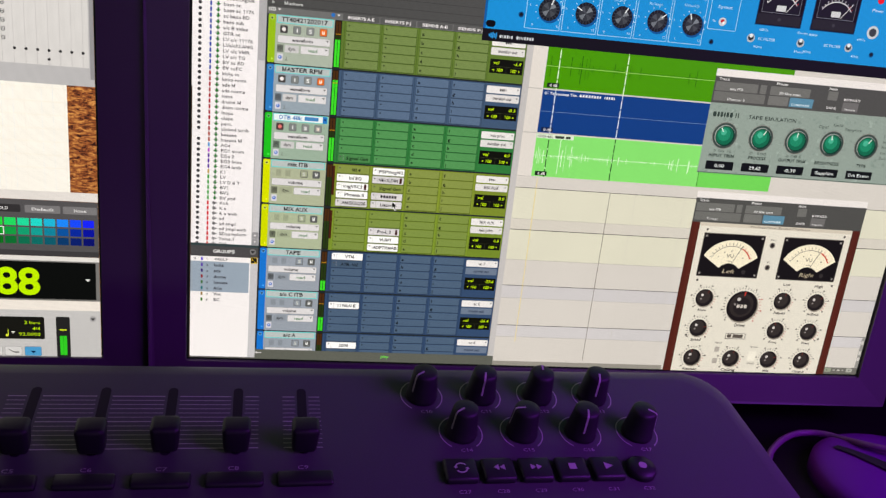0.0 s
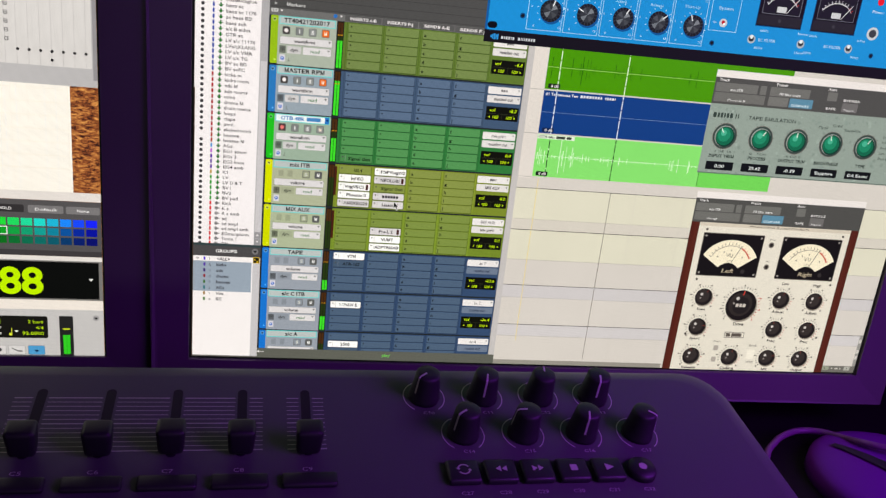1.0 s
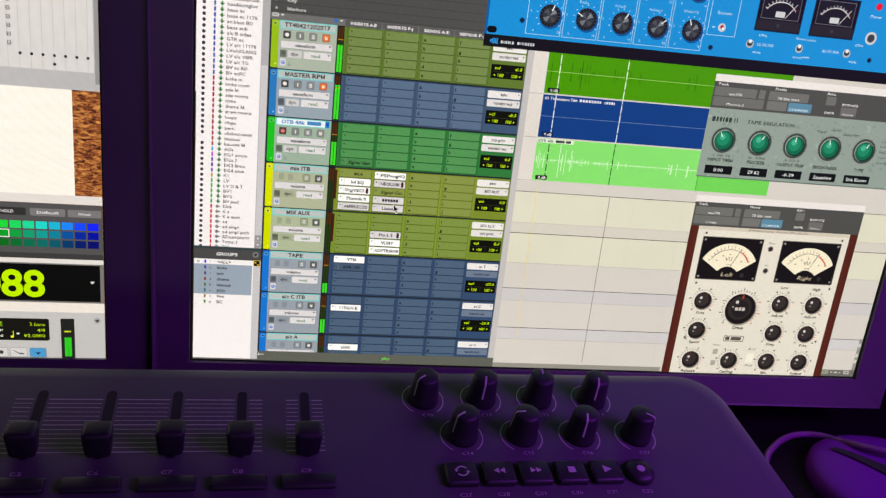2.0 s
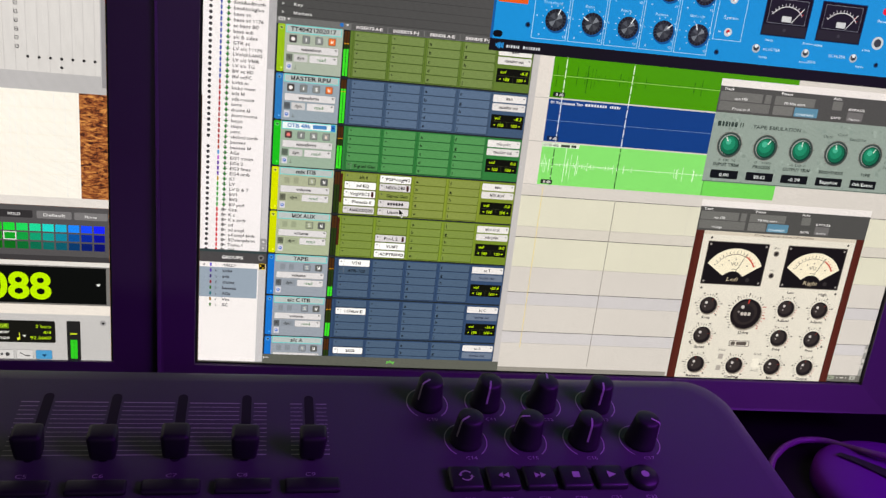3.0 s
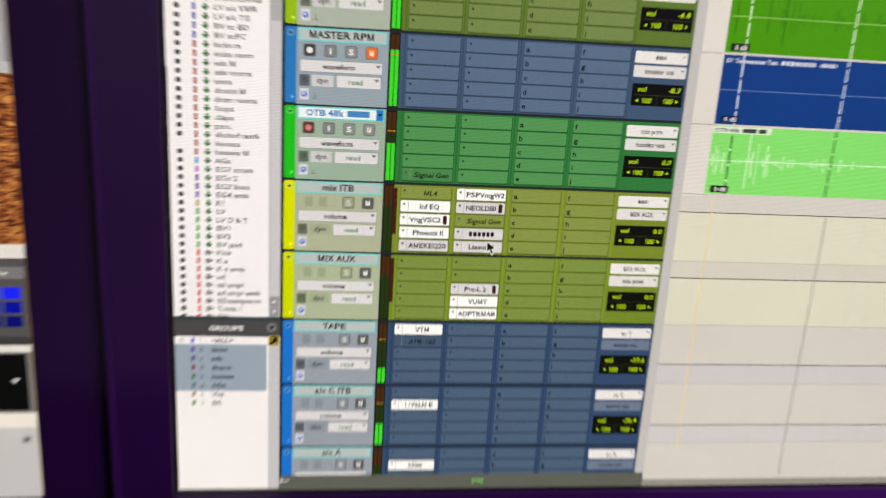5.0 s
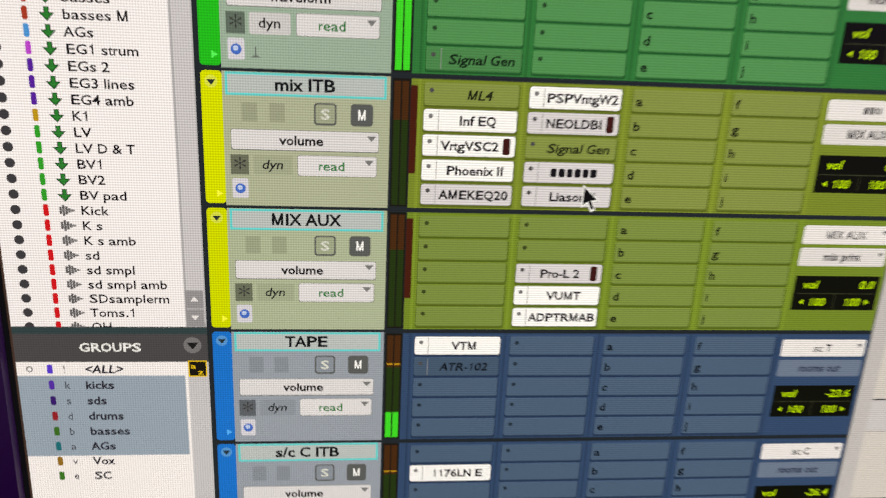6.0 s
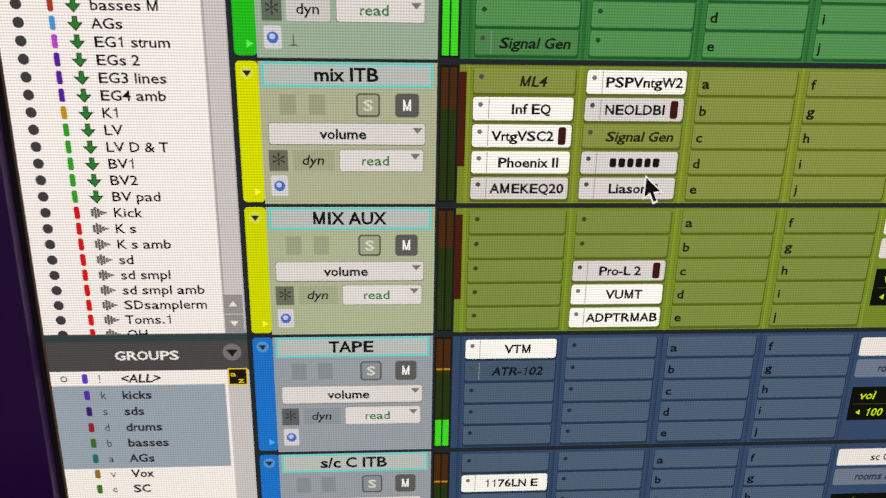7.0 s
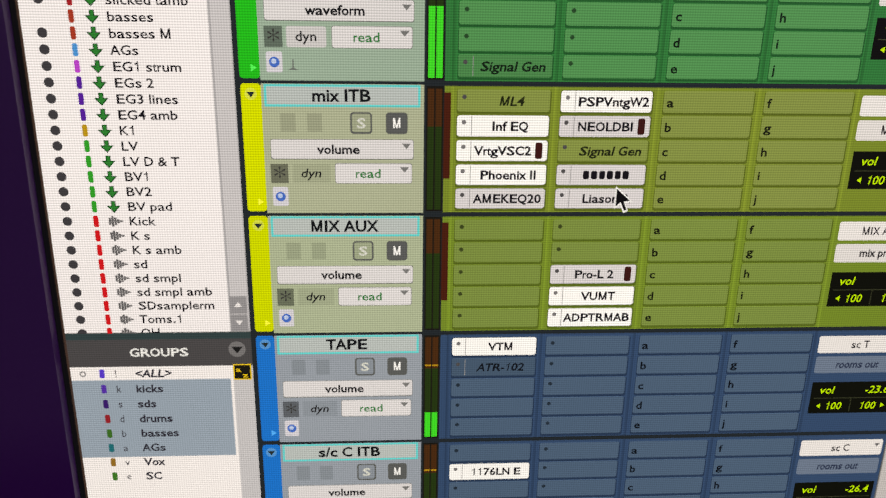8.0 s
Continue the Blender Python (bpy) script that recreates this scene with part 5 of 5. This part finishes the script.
def legend(word, x, y, size=2.2, width=None):
    vs, fs, w = text_mesh(word, size)
    k = (width or w * 1.15) / w
    bm = bmesh.new()
    vv = [bm.verts.new(loc(x - w * k / 2 + a * k, y + b, 0.14)) for a, b in vs]
    for f in fs:
        bm.faces.new([vv[i] for i in f])
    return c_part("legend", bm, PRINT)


# faders one to nine, each with its slot, cap, legend and button
def fader_cap():
    bm = bmesh.new()
    box(bm, -0.0062, 0.0062, -0.0050, 0.0054, 0.0006, 0.0150)
    for v in bm.verts:
        if v.co.z < 0.005:
            v.co.x *= 0.86
            v.co.y *= 0.8
    bmesh.ops.bevel(bm, geom=[e for e in bm.edges], offset=0.0021, segments=3, affect="EDGES", profile=0.5)
    return bm


FX = [18.2 - 28.3 * k for k in range(9)]
CAPS = (-196.6, -196.4, -195.8, -196.6, -196.4, -197.0, -196.0, -196.5, -196.6)
cap_mesh = None
for k, x in enumerate(FX):
    bm = bmesh.new()
    n = 8
    pts = [loc(x + 2.1 * math.cos(math.pi * i / n), -161.6 + 2.1 * math.sin(math.pi * i / n), 0.1) for i in range(n + 1)]
    pts += [loc(x - 2.1 * math.cos(math.pi * i / n), -196.5 - 2.1 * math.sin(math.pi * i / n), 0.1) for i in range(n + 1)]
    top = [bm.verts.new(p) for p in pts]
    bm.faces.new(top)
    slot = c_part("fader_slot", bm, SLOT, label="narrow black fader slot")
    if cap_mesh is None:
        cap = part("fader_cap", fader_cap(), RUBBER, slot, "black plastic fader cap", True)
        cap_mesh = cap.data
    else:
        cap = new("fader_cap", cap_mesh)
        cap.parent = slot
        cap["label"] = "black plastic fader cap"
    cap.matrix_basis = Matrix.Translation(loc(x, CAPS[k] + 1.2))
    legend("C%d" % (9 - k), x - 0.6, -206.6, 2.0, 4.6)
    bm = bmesh.new()
    box(bm, -0.0120, 0.0120, -0.0040, 0.0036, 0.0, 0.0030, 0.0014, 3)
    bt = c_part("fader_button", bm, KEYCAP, Matrix.Translation(loc(x, -212.4)), smooth=True, label="long black rubber button")
    legend("C%d" % (26 - k), x, -223.6, 2.0, 5.6)


def scale_block(xa, xb, gaps):
    lines = []
    for k in range(13):
        y = -164.9 - 2.5 * k
        w = 0.5 if k in (0, 6, 12) else 0.32
        lines = []
        cuts = [xa] + [c for g in gaps for c in (g - 3.2, g + 3.2)] + [xb]
        for i in range(0, len(cuts), 2):
            if cuts[i + 1] - cuts[i] > 0.3:
                lines.append((cuts[i], y, cuts[i + 1], y, w))
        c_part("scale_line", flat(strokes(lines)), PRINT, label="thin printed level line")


scale_block(9.6, 26.4, [FX[0]])
scale_block(-105.6, -1.0, sorted(FX[1:5]))
scale_block(-219.0, -114.4, sorted(FX[5:9]))


# rotary knobs in two staggered rows
def knob_body():
    return lathe([(0.0074, 0.0), (0.0075, 0.0016), (0.0072, 0.0026), (0.0069, 0.0045), (0.0062, 0.0110), (0.0059, 0.0138), (0.0056, 0.0148), (0.0049, 0.0153), (0.0015, 0.0155)], 44)


knob_data = ring_data = point_data = None
KNOBS = [("C10", 75.0, -163.6, 215), ("C11", 104.2, -163.4, 256), ("C12", 133.3, -163.4, 80), ("C13", 162.5, -163.4, 256),
         ("C14", 89.6, -187.0, 212), ("C15", 118.8, -187.2, 180), ("C16", 148.0, -187.4, 255), ("C17", 177.1, -187.6, -38)]
for word, x, y, ang in KNOBS:
    m = Matrix.Translation(loc(x, y)) @ Matrix.Rotation(math.radians(ang), 4, "Z") @ BIGGER
    if knob_data is None:
        kb = c_part("knob", knob_body(), RUBBER, m, None, "black rubber rotary knob", True)
        knob_data = kb.data
        bm = bmesh.new()
        # pointer: a bar over the top's rim and down the side
        prof = [(0.0012, 0.01565), (0.0049, 0.01548), (0.0058, 0.0149), (0.0061, 0.0138), (0.0064, 0.0110), (0.0070, 0.0060)]
        va = [bm.verts.new((r, -0.00045, h)) for r, h in prof]
        vb = [bm.verts.new((r, 0.00045, h)) for r, h in prof]
        for i in range(len(prof) - 1):
            bm.faces.new((va[i], va[i + 1], vb[i + 1], vb[i]))
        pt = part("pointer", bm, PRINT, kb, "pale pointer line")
        point_data = pt.data
    else:
        kb = new("knob", knob_data)
        kb.parent, kb["label"] = controller, "black rubber rotary knob"
        kb.matrix_basis = C_INV @ PANEL @ m
        pt = new("pointer", point_data)
        pt.parent, pt["label"] = kb, "pale pointer line"
    bm = bmesh.new()
    n = 40
    pa, pb = [], []
    for i in range(n + 1):
        a = math.radians(-55 + 290 * i / n)
        pa.append(bm.verts.new(loc(x + 9.75 * math.cos(a), y + 9.75 * math.sin(a), 0.13)))
        pb.append(bm.verts.new(loc(x + 10.25 * math.cos(a), y + 10.25 * math.sin(a), 0.13)))
    for i in range(n):
        bm.faces.new((pa[i], pb[i], pb[i + 1], pa[i + 1]))
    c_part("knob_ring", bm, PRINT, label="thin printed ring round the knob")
    legend(word, x + 0.8, y - 11.3, 1.9, 5.6)


# transport buttons
def sign(kind, x, y):
    if kind == "loop":
        out = []
        for a0 in (35, 215):
            for i in range(10):
                a, b = math.radians(a0 + 13 * i), math.radians(a0 + 13 * (i + 1))
                out.append([(x + 2.2 * math.cos(a), y + 2.2 * math.sin(a)), (x + 2.9 * math.cos(a), y + 2.9 * math.sin(a)), (x + 2.9 * math.cos(b), y + 2.9 * math.sin(b)), (x + 2.2 * math.cos(b), y + 2.2 * math.sin(b))])
            a = math.radians(a0 + 130)
            out.append([(x + 1.5 * math.cos(a), y + 1.5 * math.sin(a)), (x + 3.6 * math.cos(a), y + 3.6 * math.sin(a)), (x + 2.7 * math.cos(a + 0.42), y + 2.7 * math.sin(a + 0.42))])
        return out
    if kind == "back":
        return [[(x + o + 2.4, y + 1.6), (x + o + 2.4, y - 1.6), (x + o, y)] for o in (-2.6, 0.1)]
    if kind == "forward":
        return [[(x + o, y + 1.6), (x + o, y - 1.6), (x + o + 2.4, y)] for o in (-2.5, 0.2)]
    if kind == "stop":
        return [[(x - 1.7, y - 1.7), (x + 1.7, y - 1.7), (x + 1.7, y + 1.7), (x - 1.7, y + 1.7)]]
    if kind == "play":
        return [[(x - 1.6, y - 2.0), (x - 1.6, y + 2.0), (x + 2.4, y)]]
    return [[(x + 1.9 * math.cos(2 * math.pi * i / 20), y + 1.9 * math.sin(2 * math.pi * i / 20)) for i in range(20)]]


for k, kind in enumerate(("loop", "back", "forward", "stop", "play", "record")):
    x, y = 84.4 + 17.0 * k, -210.6
    if kind == "record":
        bm = lathe([(0.0068, 0.0), (0.0068, 0.0024), (0.0058, 0.0036), (0.002, 0.0038)], 32)
    else:
        bm = bmesh.new()
        box(bm, -0.0072, 0.0072, -0.0062, 0.0062, 0.0, 0.0036, 0.0013, 3)
    bt = c_part("transport_button", bm, KEYCAP, Matrix.Translation(loc(x, y)) @ BIGGER, smooth=True, label="black rubber %s button" % kind)
    bm = bmesh.new()
    for pts in sign(kind, 0, 0):
        bm.faces.new([bm.verts.new((a / 1000, b / 1000, 0.00392)) for a, b in pts])
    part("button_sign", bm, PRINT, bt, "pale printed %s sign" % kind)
    legend("C%d" % (27 + k), x + 0.4, -221.0, 1.9, 5.6)


# ---- mouse and cable beside the controller ----
mouse = empty("computer_mouse", pose(0.441, -0.089, DESK_Z, 0, 0, -61), "rounded computer mouse on the desk, purple light painted into its colour", "mouse")
bm = bmesh.new()
bmesh.ops.create_uvsphere(bm, u_segments=40, v_segments=20, radius=1.0)
for v in bm.verts:
    v.co = (v.co.x * 0.068, v.co.y * 0.064, max(v.co.z, 0.0) ** 0.6 * 0.017 + (0.004 if v.co.z > 0 else 0.0))
bmesh.ops.remove_doubles(bm, verts=bm.verts[:], dist=1e-6)
part("shell", bm, MOUSEM, mouse, "smooth rounded shell with purple light in its base colour", True)
# cable's shadow across the shell, laid on as a dark widening strip
bm = bmesh.new()
for k in range(17):
    a = -0.9 + 1.8 * k / 16
    bx, by = a * 0.056, -0.0155
    h = 0.017 * max(0.0, 1 - (bx / 0.068) ** 2 - (by / 0.064) ** 2) ** 0.3 + 0.0042
    half = 0.003 + 0.0075 * k / 16
    for w in (-half, half):
        bm.verts.new((bx, by + w, h + 0.0008))
bm.verts.ensure_lookup_table()
for k in range(16):
    bm.faces.new((bm.verts[2 * k], bm.verts[2 * k + 2], bm.verts[2 * k + 3], bm.verts[2 * k + 1]))
part("cable_shadow_band", bm, SLOT, mouse, "dark band painted as the cable's shadow on the shell", True)


def tube(name, pts, radius, mat):
    cu = bpy.data.curves.new(name, "CURVE")
    cu.dimensions, cu.bevel_depth, cu.bevel_resolution, cu.resolution_u = "3D", radius, 4, 10
    sp = cu.splines.new("BEZIER")
    sp.bezier_points.add(len(pts) - 1)
    for bp, p in zip(sp.bezier_points, pts):
        bp.co, bp.handle_left_type, bp.handle_right_type = p, "AUTO", "AUTO"
    ob = new(name, cu)
    bpy.context.view_layer.update()
    me = bpy.data.meshes.new_from_object(ob.evaluated_get(bpy.context.evaluated_depsgraph_get()))
    bpy.data.objects.remove(ob)
    bpy.data.curves.remove(cu)
    me.materials.clear()
    me.materials.append(mat)
    for f in me.polygons:
        f.use_smooth = True
    return new(name, me)


tagged(tube("cable", [(0.325, -0.105, 0.746), (0.3535, -0.0526, 0.752), (0.3644, -0.041, 0.752), (0.3802, -0.0287, 0.752), (0.3989, -0.0215, 0.752), (0.411, -0.026, 0.754), (0.418, -0.040, 0.758), (0.423, -0.061, 0.7655), (0.438, -0.074, 0.768), (0.472, -0.093, 0.7665), (0.53, -0.112, 0.750), (0.62, -0.12, 0.7455)], 0.0024, CABLE),
       "cable looping over the dark desk, purple light painted into its colour", "cable")
